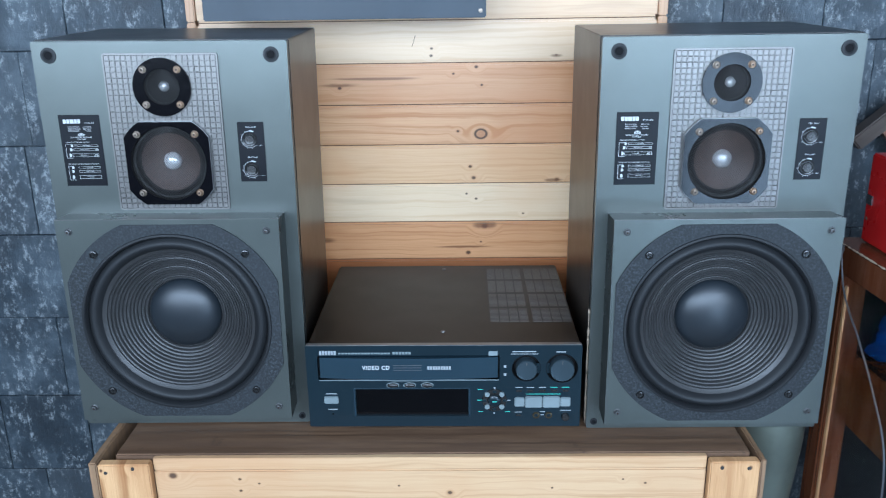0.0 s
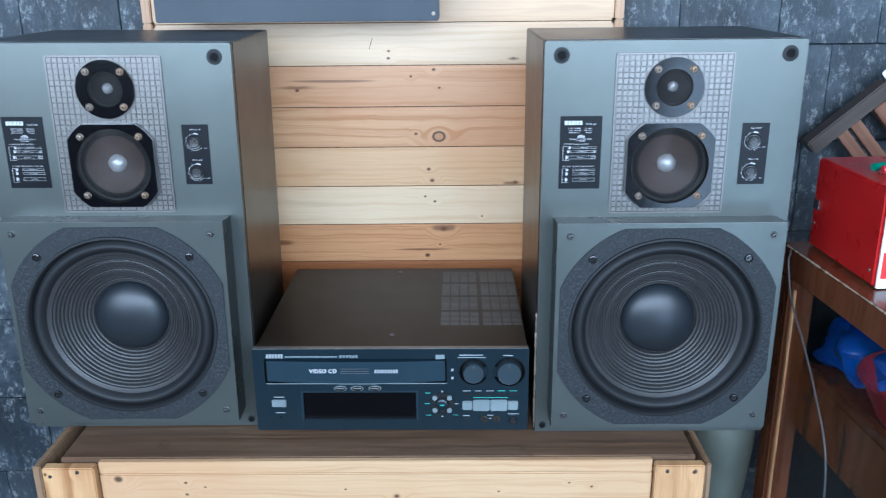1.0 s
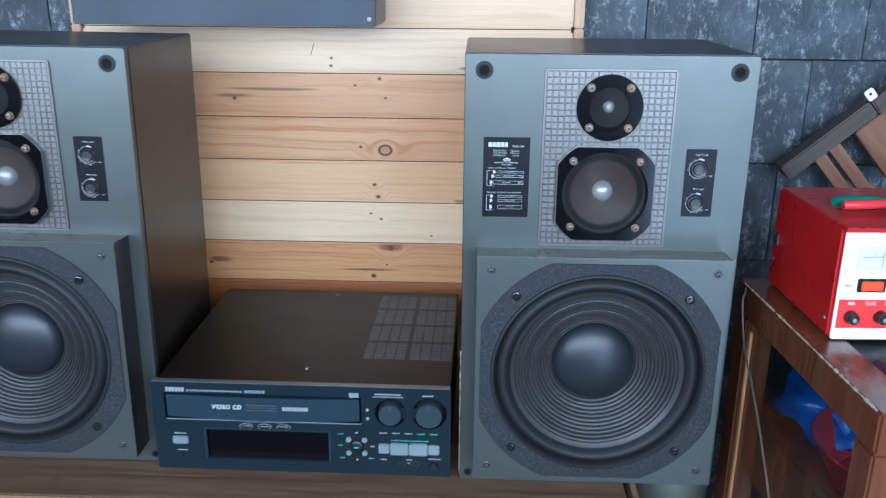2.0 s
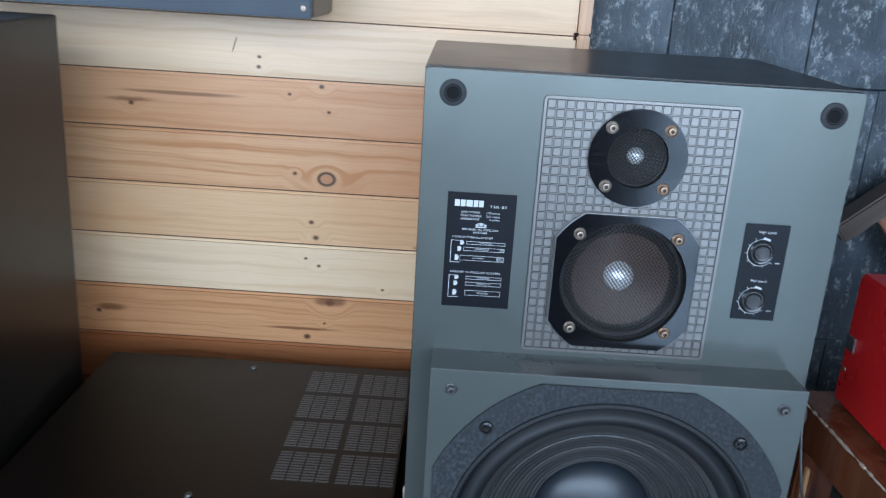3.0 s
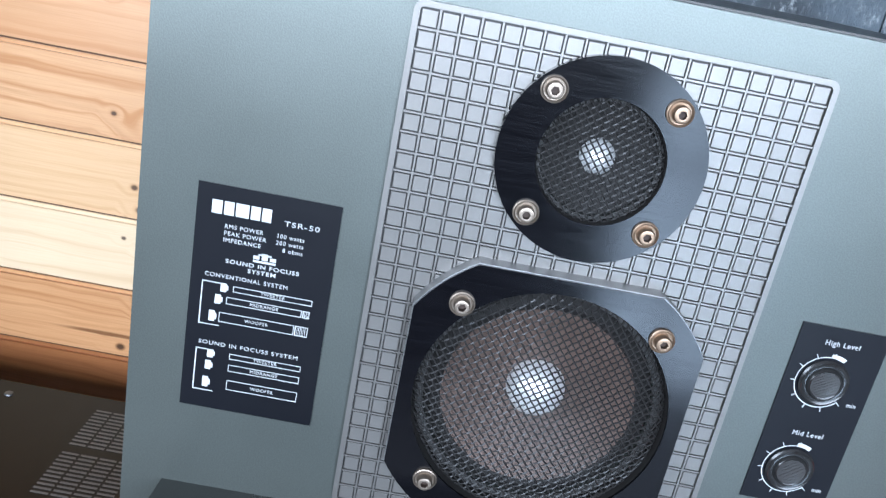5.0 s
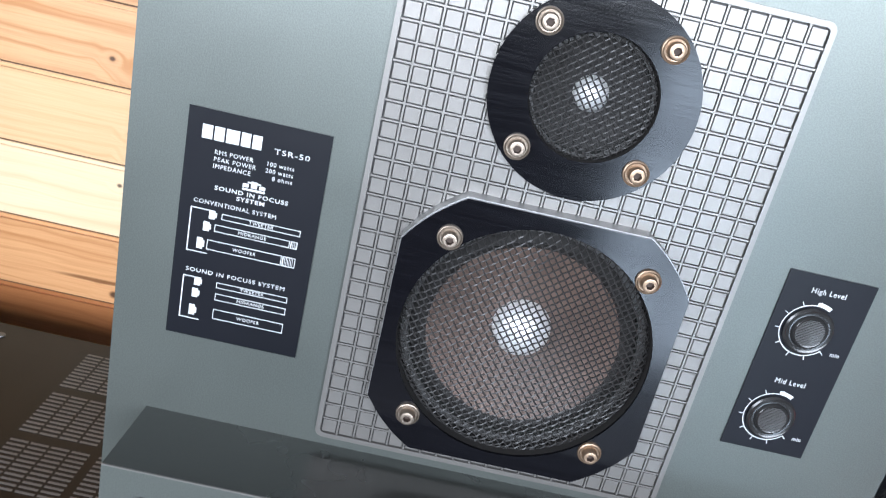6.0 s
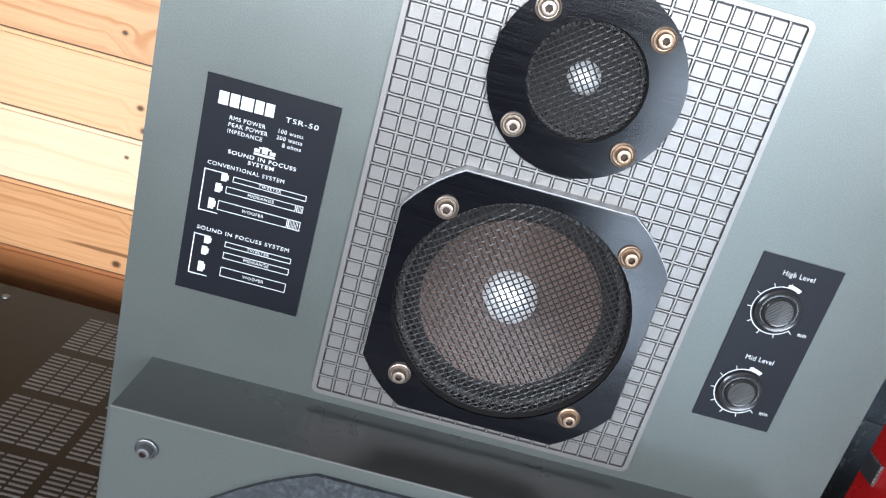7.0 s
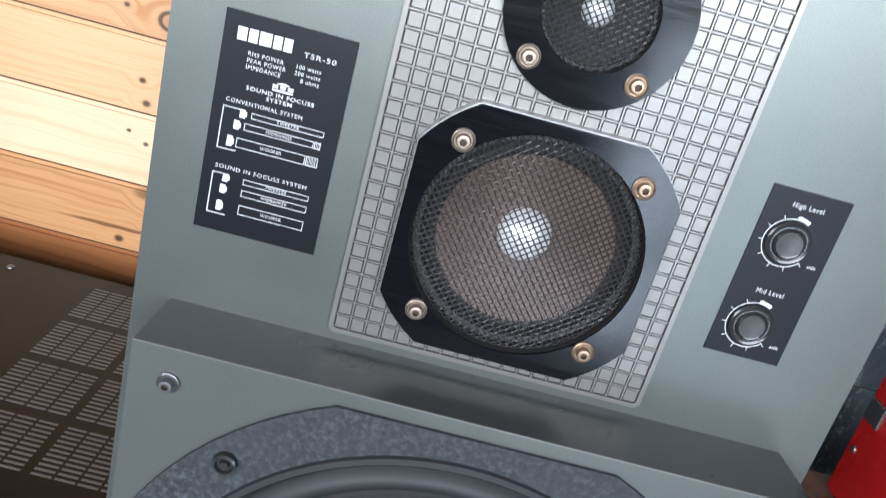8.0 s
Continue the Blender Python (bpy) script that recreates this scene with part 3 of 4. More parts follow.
def loudspeaker(m):
    sp = thing("loudspeaker", m, "large three-way loudspeaker with gunmetal front and dark cabinet on the crate", "loudspeaker", "pair of loudspeakers")
    W, H, D = 0.1865, 0.625, 0.285
    tz, mz, wz = 0.5585, 0.4455, 0.2035
    part("cabinet", box(-W, W, 0.012, D, 0.0, H, 0.0015), M_SHELL, sp, "dark brown-black vinyl cabinet", smooth=True)
    baffle = plate(rounded(-W + 0.001, W - 0.001, 0.001, H - 0.001, 0.003), [circle(0.052, 0, mz), circle(0.024, 0, tz)], 0.0, 0.0118)
    part("baffle", baffle, M_BAFFLE, sp, "gunmetal painted front baffle")
    # sockets for the missing cloth front
    for x, z in ((-0.1615, 0.604), (0.1615, 0.604), (-0.1735, 0.013), (0.1735, 0.013)):
        r = 0.0115 if z > 0.3 else 0.006
        part("peg_socket", lathe([(r, 0.0), (r * 0.97, -0.0012), (r * 0.66, -0.0016), (r * 0.56, -0.0003), (0, -0.0002)], x, z, 28), M_RUBBER, sp, smooth=True)
        # flat dark disc paints the shade of the peg hole
        part("hole_shade", lathe([(r * 0.50, -0.0011), (r * 0.44, -0.0005), (0, -0.0005)], x, z, 20), M_DARK, sp)
    # silver grid panel on a base painted dark for the groove shade
    gx, gz0, gz1 = 0.084, 0.372, 0.607
    holes = [circle(0.052, 0, mz), circle(0.024, 0, tz)]
    grid = part("grid_panel", plate(rounded(-gx, gx, gz0, gz1, 0.004), holes, -0.0012, 0.0), M_SHADE_GREY, sp, "silver square-grid trim panel")
    part("rim", plate(rounded(-gx, gx, gz0, gz1, 0.004), [rounded(-gx + 0.0024, gx - 0.0024, gz0 + 0.0024, gz1 - 0.0024, 0.002)], -0.0030, -0.0008), M_SILVER, grid)
    cols, rows = 20, 28
    px, pz = (2 * gx - 0.0048) / cols, (gz1 - gz0 - 0.0048) / rows
    for k in range(1, cols):
        x = -gx + 0.0024 + k * px
        for za, zb in clear_spans(x, gz0 + 0.0026, gz1 - 0.0026, tz, mz, True):
            part("ridge", box(x - 0.0004, x + 0.0004, -0.0028, -0.0010, za, zb), M_SILVER, grid)
    for k in range(1, rows):
        z = gz0 + 0.0024 + k * pz
        for xa, xb in clear_spans(z, -gx + 0.0026, gx - 0.0026, tz, mz, False):
            part("ridge", box(xa, xb, -0.0027, -0.0010, z - 0.0004, z + 0.0004), M_SILVER, grid)
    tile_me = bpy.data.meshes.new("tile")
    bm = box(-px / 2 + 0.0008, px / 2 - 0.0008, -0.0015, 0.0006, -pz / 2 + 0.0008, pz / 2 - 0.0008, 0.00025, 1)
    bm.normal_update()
    # side walls take the dark groove colour, painted shade round each silver face
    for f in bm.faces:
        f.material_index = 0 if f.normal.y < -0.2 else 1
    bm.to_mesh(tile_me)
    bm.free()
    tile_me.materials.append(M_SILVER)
    tile_me.materials.append(M_SHADE_GREY)
    for i in range(cols):
        for j in range(rows):
            x, z = -gx + 0.0024 + (i + 0.5) * px, gz0 + 0.0024 + (j + 0.5) * pz
            a, b = abs(x), abs(z - mz)
            if math.hypot(x, z - tz) > 0.037 and not (a < 0.0585 and b < 0.0585 and math.hypot(a, b) < 0.0690):
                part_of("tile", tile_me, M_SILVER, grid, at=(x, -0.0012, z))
    # tweeter
    tw = part("tweeter", plate(circle(0.0425, 0, tz, 72), [circle(0.0262, 0, tz, 56)], -0.007, -0.0012), M_ANODISED, sp, "round black brushed tweeter plate")
    part("cone", lathe([(0.0262, -0.0065), (0.0250, 0.002), (0.013, 0.005), (0.0075, 0.005), (0, 0.006)], 0, tz, 48), M_TWCONE, tw, smooth=True)
    part("dome", lathe([(0.0078, 0.006), (0.0070, 0.0020), (0.0045, -0.0010), (0, -0.0022)], 0, tz, 32), M_DOME, tw, smooth=True)
    gm = part("grille", wire_mesh(0.0262, 0.0024, 0.00072, 0.0020, 0.004), M_WIRE, tw)
    gm.location = (0, -0.0062, tz)
    # midrange
    md = part("midrange", plate(cut_square(0.0628, 0.0740, 0, mz), [circle(0.0565, 0, mz, 64)], -0.0120, -0.0105), M_ANODISED, sp, "eight-sided black brushed midrange plate")
    part("plate_edge", plate(cut_square(0.0632, 0.0744, 0, mz), [circle(0.0567, 0, mz, 64)], -0.0105, -0.0012), M_EDGE, md)
    part("cone", lathe([(0.0440, 0.000), (0.030, 0.0065), (0.0135, 0.0110), (0, 0.0110)], 0, mz, 64), M_CONE_MID, md, "brown paper cone", smooth=True)
    part("surround", lathe([(0.0566, -0.0115), (0.0560, -0.004), (0.0540, 0.004), (0.0500, 0.001), (0.0465, -0.001), (0.0438, 0.0004)], 0, mz, 64), M_TWCONE, md, smooth=True)
    part("dome", lathe([(0.0138, 0.0110), (0.0132, 0.0065), (0.0105, 0.0025), (0.0055, -0.0002), (0, -0.0010)], 0, mz, 40), M_DOME, md, smooth=True)
    gm = part("grille", wire_mesh(0.0562, 0.0027, 0.00076, 0.0048, 0.006), M_WIRE, md)
    gm.location = (0, -0.0110, mz)
    steel, brass, dark = screw_mesh(), screw_mesh(), screw_mesh()
    for me, mat in ((steel, M_STEEL), (brass, M_BRASS), (dark, M_DARKSTEEL)):
        me.materials.append(mat)
        me.materials.append(M_SOCKET)
    for host, cz, dx, dz, y in ((tw, tz, 0.0250, 0.0255, -0.0070), (md, mz, 0.0430, 0.0445, -0.0120)):
        for sx, sz, me, mat in ((-1, 1, steel, M_STEEL), (1, 1, brass, M_BRASS), (1, -1, brass, M_BRASS), (-1, -1, steel, M_STEEL)):
            part_of("screw", me, mat, host, smooth=True, at=(sx * dx, y, cz + sz * dz))
    # woofer in its raised box
    bz0, bz1, hx, by = 0.037, 0.3705, 0.166, -0.052
    wbox = plate([(-hx, bz0), (hx, bz0), (hx, bz1), (-hx, bz1)], [circle(0.1440, 0, wz, 96)], by, 0.0)
    for v in wbox.verts:
        if v.co.y > -0.001 and v.co.z > bz1 - 0.001:
            v.co.z -= 0.0045
    wbox.normal_update()
    bmesh.ops.recalc_face_normals(wbox, faces=wbox.faces[:])
    # edge faces get a darker, smoother colour than the front
    for f in wbox.faces:
        f.material_index = 0 if abs(f.normal.y) > 0.5 else 1
    part("woofer_box", wbox, M_BAFFLE, sp, "raised gunmetal woofer box with dark edges").data.materials.append(M_BOXSIDE)
    # thin pale strip paints the highlight along the box's top edge
    part("edge_highlight", box(-hx, hx, by - 0.0002, by + 0.0005, bz1 - 0.0005, bz1 + 0.0002), M_SILVER, sp, "pale strip painting the box edge's highlight")
    wf = part("woofer", plate(cut_square(0.1590, 0.1730, 0, wz, 10), [circle(0.1440, 0, wz, 96)], by - 0.0022, by), M_GASKET, sp, "large ribbed woofer with a mottled fibre ring")
    part("flange", lathe([(0.1452, by - 0.0022), (0.1445, by - 0.0042), (0.1415, by - 0.0046), (0.1390, by - 0.0020), (0.1375, by + 0.006), (0.1440, by + 0.014)], 0, wz, 96), M_RUBBER, wf, smooth=True)
    roll = [(0.1385 - 0.0205 * k / 10, by + 0.007 - 0.0095 * math.sin(math.pi * k / 10)) for k in range(11)]
    part("surround", lathe(roll, 0, wz, 96), M_RUBBER, wf, "black rubber surround", smooth=True)
    prof = []
    steps = 120
    for k in range(steps + 1):
        u = k / steps
        r = 0.1182 - (0.1182 - 0.056) * u
        y = by + 0.0070 + 0.0400 * u ** 0.92
        rib = (u * 13.0) % 1.0
        if 0.10 < u < 0.96:
            y -= 0.0036 * max(0.0, math.sin(2 * math.pi * rib)) ** 0.7
        prof.append((r, y))
    part("cone", lathe(prof, 0, wz, 96), M_CONE, wf, "grey ribbed paper cone", smooth=True)
    cap = [(0.0570 * math.cos(a), by + 0.0470 - 0.0270 * math.sin(a)) for a in [radians(90 * k / 14) for k in range(15)]]
    part("dust_cap", lathe([(0.0600, by + 0.0460), *cap[:-1], (0, by + 0.0200)], 0, wz, 64), M_CAP, wf, "dark glossy dust cap", smooth=True)
    for sx in (-1, 1):
        for sz in (-1, 1):
            part("screw", lathe([(0.0062, 0), (0.0058, -0.0030), (0.0046, -0.0034), (0.0040, -0.0016), (0.0026, -0.0016), (0.0022, -0.0036), (0, -0.0036)], 0, 0, 20), M_KNOB, wf, smooth=True, at=(sx * 0.1135, by - 0.0022, wz + sz * 0.1135))
            part_of("box_screw", dark, M_DARKSTEEL, sp, smooth=True, at=(sx * 0.1470, by, wz + 0.002 + sz * 0.1465))
    # printed plate
    lp = part("name_plate", box(-0.1605, -0.0995, -0.0008, 0.0, 0.410, 0.518), M_PLATE, sp, "black printed specification plate")
    y, x0 = -0.0009, -0.1605
    word = [(x0 + 0.0065 + a, x0 + 0.0065 + b, 0.5052, 0.5112) for a, b in ((0.0, 0.0044), (0.0052, 0.0094), (0.0102, 0.0158), (0.0166, 0.0206), (0.0214, 0.0254))]
    bars(word, y, M_PRINT, lp, "maker_mark")
    lettering("TSR-50", 0.0033, x0 + 0.0375, 0.5060, y, M_PRINT, lp, wide=1.55)
    for k, (a, b) in enumerate((("RMS POWER", "100 watts"), ("PEAK POWER", "200 watts"), ("IMPEDANCE", "8 ohms"))):
        z = 0.5000 - 0.0031 * k
        lettering(a, 0.0027, x0 + 0.0125, z, y, M_PRINT, lp, wide=1.12)
        lettering(b, 0.0027, x0 + 0.0470, z, y, M_PRINT, lp, "RIGHT", wide=1.1)
    bars([(x0 + 0.0262, x0 + 0.0360, 0.4862, 0.4871), (x0 + 0.0262, x0 + 0.0288, 0.4876, 0.4892), (x0 + 0.0298, x0 + 0.0324, 0.4876, 0.4906), (x0 + 0.0334, x0 + 0.0360, 0.4876, 0.4892), (x0 + 0.0282, x0 + 0.0340, 0.4896, 0.4902)], y, M_PRINT, lp, "emblem")
    lettering("SOUND IN FOCUSS", 0.0026, x0 + 0.0305, 0.4842, y, M_PRINT, lp, "CENTER", wide=1.42, bold=0.00003)
    lettering("SYSTEM", 0.0026, x0 + 0.0305, 0.4814, y, M_PRINT, lp, "CENTER", wide=1.42, bold=0.00003)
    for head, z, rects in (("CONVENTIONAL SYSTEM", 0.4768, ((0.0190, 0.0540, 0.4702, 0.4730, 0.0, "TWEETER"), (0.0165, 0.0500, 0.4640, 0.4674, 0.0035, "MIDRANGE"), (0.0140, 0.0475, 0.4548, 0.4596, 0.0062, "WOOFER"))),
                           ("SOUND IN FOCUSS SYSTEM", 0.4436, ((0.0205, 0.0530, 0.4370, 0.4398, 0.0, "TWEETER"), (0.0205, 0.0530, 0.4308, 0.4342, 0.0, "MIDRANGE"), (0.0205, 0.0530, 0.4212, 0.4262, 0.0, "WOOFER")))):
        lettering(head, 0.0027, x0 + 0.0060, z, y, M_PRINT, lp, wide=1.18 if head[0] == "C" else 1.34)
        lines = []
        for a, b, c, d, tail, text in rects:
            lines += outline_rect(x0 + a, x0 + b, c, d, 0.0003)
            if tail:
                lines += outline_rect(x0 + b + 0.0004, x0 + b + tail, c, d, 0.0003)
                for q in range(1, int(tail / 0.0007)):
                    lines.append((x0 + b + q * 0.0007, x0 + b + q * 0.0007 + 0.0002, c + 0.0004, d - 0.0004))
            lettering(text, 0.0022, x0 + (a + b) / 2, (c + d) / 2, y, M_PRINT, lp, "CENTER", wide=1.15)
        zt, zb = rects[0][3] + 0.0006, rects[2][2] - 0.0022
        lines += [(x0 + 0.0052, x0 + 0.0057, zb, zt), (x0 + 0.0057, x0 + 0.0135, zt - 0.0004, zt), (x0 + 0.0057, x0 + 0.0145, zb, zb + 0.0004)]
        shift = 0.004 if head[0] == "C" else 0.001
        for q, (c, h, w) in enumerate((((rects[0][2] + rects[0][3]) / 2, 0.0020, 0.0026), ((rects[1][2] + rects[1][3]) / 2, 0.0022, 0.0026), ((rects[2][2] + rects[2][3]) / 2, 0.0026, 0.0026))):
            sx = x0 + 0.0095 + shift * (1 - q * 0.5)
            lines += [(sx, sx + w, c - h, c + h), (sx + w, sx + w + 0.0008, c - h * 0.55, c + h * 0.55)]
        bars(lines, y, M_PRINT, lp, "diagram")
    # level controls
    cp = part("control_plate", box(0.1040, 0.1435, -0.0008, 0.0, 0.4150, 0.5060), M_PLATE, sp, "black plate with two level knobs")
    for z, text in ((0.4795, "High Level"), (0.4335, "Mid Level")):
        dial(cp, 0.1215, z, -0.0009)
        lettering(text, 0.0036, 0.1240, z + 0.0190, -0.0009, M_PRINT, cp, "CENTER", wide=1.0)
        lettering("min", 0.0030, 0.1355, z - 0.0090, -0.0009, M_PRINT, cp, "LEFT")
    return sp


def clear_spans(c, lo, hi, tz, mz, upright):
    """The stretches of a ridge that stay clear of the two driver plates."""
    cuts = []
    if upright:
        if abs(c) < 0.042:
            h = math.sqrt(0.042 ** 2 - c * c)
            cuts.append((tz - h, tz + h))
        if abs(c) < 0.0625:
            h = min(0.0625, math.sqrt(0.0735 ** 2 - c * c))
            cuts.append((mz - h, mz + h))
    else:
        for cz, half, r in ((tz, 0.042, 0.042), (mz, 0.0625, 0.0735)):
            d = abs(c - cz)
            if d < half:
                h = min(half, math.sqrt(r * r - d * d))
                cuts.append((-h, h))
    spans, at = [], lo
    for a, b in sorted(cuts):
        if a - at > 0.001:
            spans.append((at, a))
        at = max(at, b)
    if hi - at > 0.001:
        spans.append((at, hi))
    return spans


speaker = loudspeaker(pose(0.4385, 1.212, TOP))
other = copy_thing(speaker, pose(-0.3905, 1.2335, TOP + 0.0018, 0, 0.55, 1.2))


# ---- receiver between them ----
rx = thing("disc_receiver", pose(0.0212, 1.1955, TOP, 0, 0, -0.45), "blue-black disc player receiver with silver buttons on the crate", "receiver")
part("lid", box(-0.2165, 0.2165, 0.010, 0.388, 0.008, 0.155, 0.0025), M_LID, rx, "matt black folded metal lid", smooth=True)
face = plate(rounded(-0.218, 0.218, 0.015, 0.158, 0.0025), [rounded(-0.200, 0.089, 0.099, 0.141, 0.002), rounded(-0.141, 0.039, 0.034, 0.082, 0.001), circle(0.0222, 0.131, 0.1185, 48), circle(0.0248, 0.187, 0.1180, 48)], 0.0, 0.0098)
part("front_panel", face, M_BLUEBLACK, rx, "blue-black metal front panel")
# bright strip stands in for the highlight on the panel's upper edge
part("top_highlight", box(-0.2165, 0.2165, -0.0006, 0.0090, 0.1581, 0.1590, 0.0003), M_EDGE, rx, "pale strip painting the top edge's highlight")
part("cavity", box(-0.205, 0.212, 0.0082, 0.0096, 0.03, 0.145), M_DARK, rx)
tray = bmesh.new()
n = 24
top, bot = [], []
for k in range(n + 1):
    x = -0.1960 + 0.2820 * k / n
    bulge = -0.0045 * math.sin(math.pi * k / n) - 0.001
    top.append([tray.verts.new((x, bulge + dy, 0.1355 if hi else 0.1005 - 0.0022 * math.sin(math.pi * k / n))) for hi in (1, 0) for dy in (0.0,)] + [tray.verts.new((x, 0.008, 0.1355)), tray.verts.new((x, 0.008, 0.1005))])
for a, b in zip(top, top[1:]):
    for i, j in ((0, 1), (1, 3), (3, 2), (2, 0)):
        tray.faces.new((a[i], a[j], b[j], b[i]))
tray.faces.new([top[0][i] for i in (0, 1, 3, 2)])
tray.faces.new([top[-1][i] for i in (0, 2, 3, 1)])
tray = part("disc_tray", tray, M_TRAY, rx, "curved disc tray door", smooth=True)
tray.location.z = 0.0025
# the highlight below the tray is painted as a pale strip
part("tray_highlight", box(-0.1985, 0.0885, -0.0012, 0.006, 0.0975, 0.0990, 0.0004), M_BUTTON, rx, "pale strip painting the highlight under the tray")
lettering("VIDEO CD", 0.0095, -0.128, 0.1195, -0.0053, M_PRINT, tray, wide=0.98, bold=0.0003)
bars([(-0.079, -0.034, 0.1235, 0.1241), (-0.079, -0.034, 0.1195, 0.1201), (-0.079, -0.034, 0.1155, 0.1161)], -0.0056, M_VENT, tray)
bars([(-0.025 + 0.0042 * k, -0.0217 + 0.0042 * k, 0.1165, 0.1225) for k in range(9)], -0.0056, M_FAINT, tray)
bars([(-0.196 + 0.0046 * k, -0.1924 + 0.0046 * k, 0.1425, 0.1495) for k in range(6)], 0.0, M_FAINT, rx, "maker_mark")
bars([(-0.166 + 0.0052 * k, -0.1618 + 0.0052 * k, 0.1435, 0.1462) for k in range(16)] + [(-0.080 + 0.0050 * k, -0.0760 + 0.0050 * k, 0.1430, 0.1475) for k in range(6)], 0.0, M_BUTTON, rx)
bars([(0.0715, 0.0855, 0.1405, 0.1480)], 0.0, M_BUTTON, rx, "disc_mark")
bars([(0.0955, 0.0995, 0.1195, 0.1235), (0.0955, 0.0995, 0.1055, 0.1095), (0.109, 0.146, 0.1462, 0.1480), (0.106, 0.150, 0.1425, 0.1436), (0.177, 0.193, 0.1455, 0.1472)], 0.0, M_FAINT, rx)
part("knob_channel", box(0.131, 0.187, -0.0004, 0.002, 0.1095, 0.1265, 0.0005), M_BLUEBLACK, rx)
for x, rr in ((0.131, 0.0168), (0.187, 0.0192)):
    part("knob_well", lathe([(rr + 0.0060, -0.0008), (rr + 0.0055, -0.0012), (rr + 0.0048, 0.0030), (rr + 0.0020, 0.0075), (0, 0.0075)], x, 0.1183, 56), M_DARK, rx, smooth=True)
    prof = [(rr, 0.006), (rr, -0.004), (rr - 0.0004, -0.0085), (rr - 0.0012, -0.0096), (rr - 0.0022, -0.0094), (0, -0.0088)]
    kn = part("rotary_knob", lathe(prof, x, 0.1183, 56), M_KNOBFACE, rx, "large round blue-grey control knob", smooth=True)
    bars([(x - 0.0006, x + 0.0006, 0.1183 + rr * 0.55, 0.1183 + rr * 0.86)], -0.0094, M_VENT, kn, "pointer")
for x in (-0.081, -0.054, -0.026):
    rim = part("button_rim", lathe([(0.0104, 0.0002), (0.0102, -0.0012), (0.0092, -0.0014), (0.0088, 0.0)], 0, 0, 28), M_BUTTON, rx, smooth=True, at=(x, 0, 0.0895))
    rim.scale = (1, 1, 0.44)
    b = part("button", lathe([(0.0088, 0.0), (0.0086, -0.0022), (0.0070, -0.0034), (0, -0.0038)], 0, 0, 28), M_KNOB, rx, smooth=True, at=(x, 0, 0.0895))
    b.scale = (1, 1, 0.44)
bars([(-0.083, -0.024, 0.0958, 0.0962), (-0.0555, -0.0525, 0.0972, 0.0985)], 0.0, M_BUTTON, rx)
for a, b, c, d in ((-0.1445, 0.0425, 0.0830, 0.0842), (-0.1445, -0.1422, 0.0338, 0.0829), (0.0402, 0.0425, 0.0338, 0.0829)):
    part("display_bezel", box(a, b, -0.0010, 0.0040, c, d, 0.0004), M_TRAY, rx)
part("display", box(-0.142, 0.040, 0.0045, 0.0078, 0.033, 0.083), M_SCREEN, rx, "dark switched-off display window")
part("display_sill", box(-0.1435, 0.0415, -0.0012, 0.0042, 0.0315, 0.0338, 0.0005), M_BLUEBLACK, rx)
part("power_button", box(-0.192, -0.169, -0.0032, 0.001, 0.0575, 0.070, 0.0012), M_BUTTON, rx, "pale grey power button")
bars([(-0.189, -0.172, 0.0735, 0.0750), (-0.187, -0.172, 0.0455, 0.0470)], 0.0, M_FAINT, rx)
part("lamp", lathe([(0.0016, 0), (0.0012, -0.0012), (0, -0.0016)], -0.1795, 0.038, 12), M_DARK, rx, smooth=True)
fixed = set(rx.children)
pad = part("cursor_pad", lathe([(0.0200, 0.0), (0.0195, -0.0010), (0.0120, -0.0010), (0.0110, -0.0005), (0.0, -0.0005)], 0.081, 0.057, 40), M_KNOB, rx, smooth=True)
part("pad_button", lathe([(0.0098, 0), (0.0095, -0.0040), (0.0080, -0.0052), (0, -0.0055)], 0.081, 0.057, 32), M_BLUEBLACK, pad, smooth=True)
bars([(0.0775, 0.0845, 0.0560, 0.0582)], -0.0056, M_GREEN, pad)
for k in range(8):
    a = radians(45 * k)
    x, z = 0.081 + 0.0165 * math.cos(a), 0.057 + 0.0155 * math.sin(a)
    if k % 2:
        part("pad_button", lathe([(0.0042, 0), (0.0040, -0.0030), (0, -0.0036)], x, z, 18), M_BUTTON, pad, smooth=True)
    else:
        part("pad_key", box(x - 0.003, x + 0.003, -0.0022, 0, z - 0.002, z + 0.002, 0.0006), M_BLUEBLACK, pad)
bars([(0.054, 0.062, 0.0755, 0.0768), (0.055, 0.063, 0.0360, 0.0372), (0.098, 0.106, 0.0360, 0.0372), (0.0535, 0.0605, 0.0565, 0.0578)], 0.0, M_GREEN, rx)
bars([(0.0795, 0.0825, 0.0775, 0.0800), (0.0795, 0.0825, 0.0330, 0.0350), (0.101, 0.107, 0.056, 0.0575)], 0.0, M_FAINT, rx)
for k, x in enumerate((0.120, 0.138, 0.157, 0.1755, 0.194)):
    part("small_button", box(x - 0.0048, x + 0.0048, -0.0018, 0.0, 0.0725, 0.0755, 0.0006), M_KNOB, rx)
    bars([(x - 0.0058, x + 0.0058, 0.0790, 0.0803)], 0.0, M_FAINT if k < 3 else M_GREEN, rx)
bars([(0.131, 0.186, 0.0673, 0.0684)], 0.0, M_GREEN, rx)
for x0, x1, dz in ((0.1130, 0.1290, 0.002), (0.1300, 0.1570, 0), (0.1578, 0.1850, 0), (0.1858, 0.2020, 0.002)):
    part("transport_button", box(x0, x1, -0.0040, 0.001, 0.0450 + dz, 0.0645 - dz, 0.0014), M_BUTTON, rx, "pale silver-grey transport button")
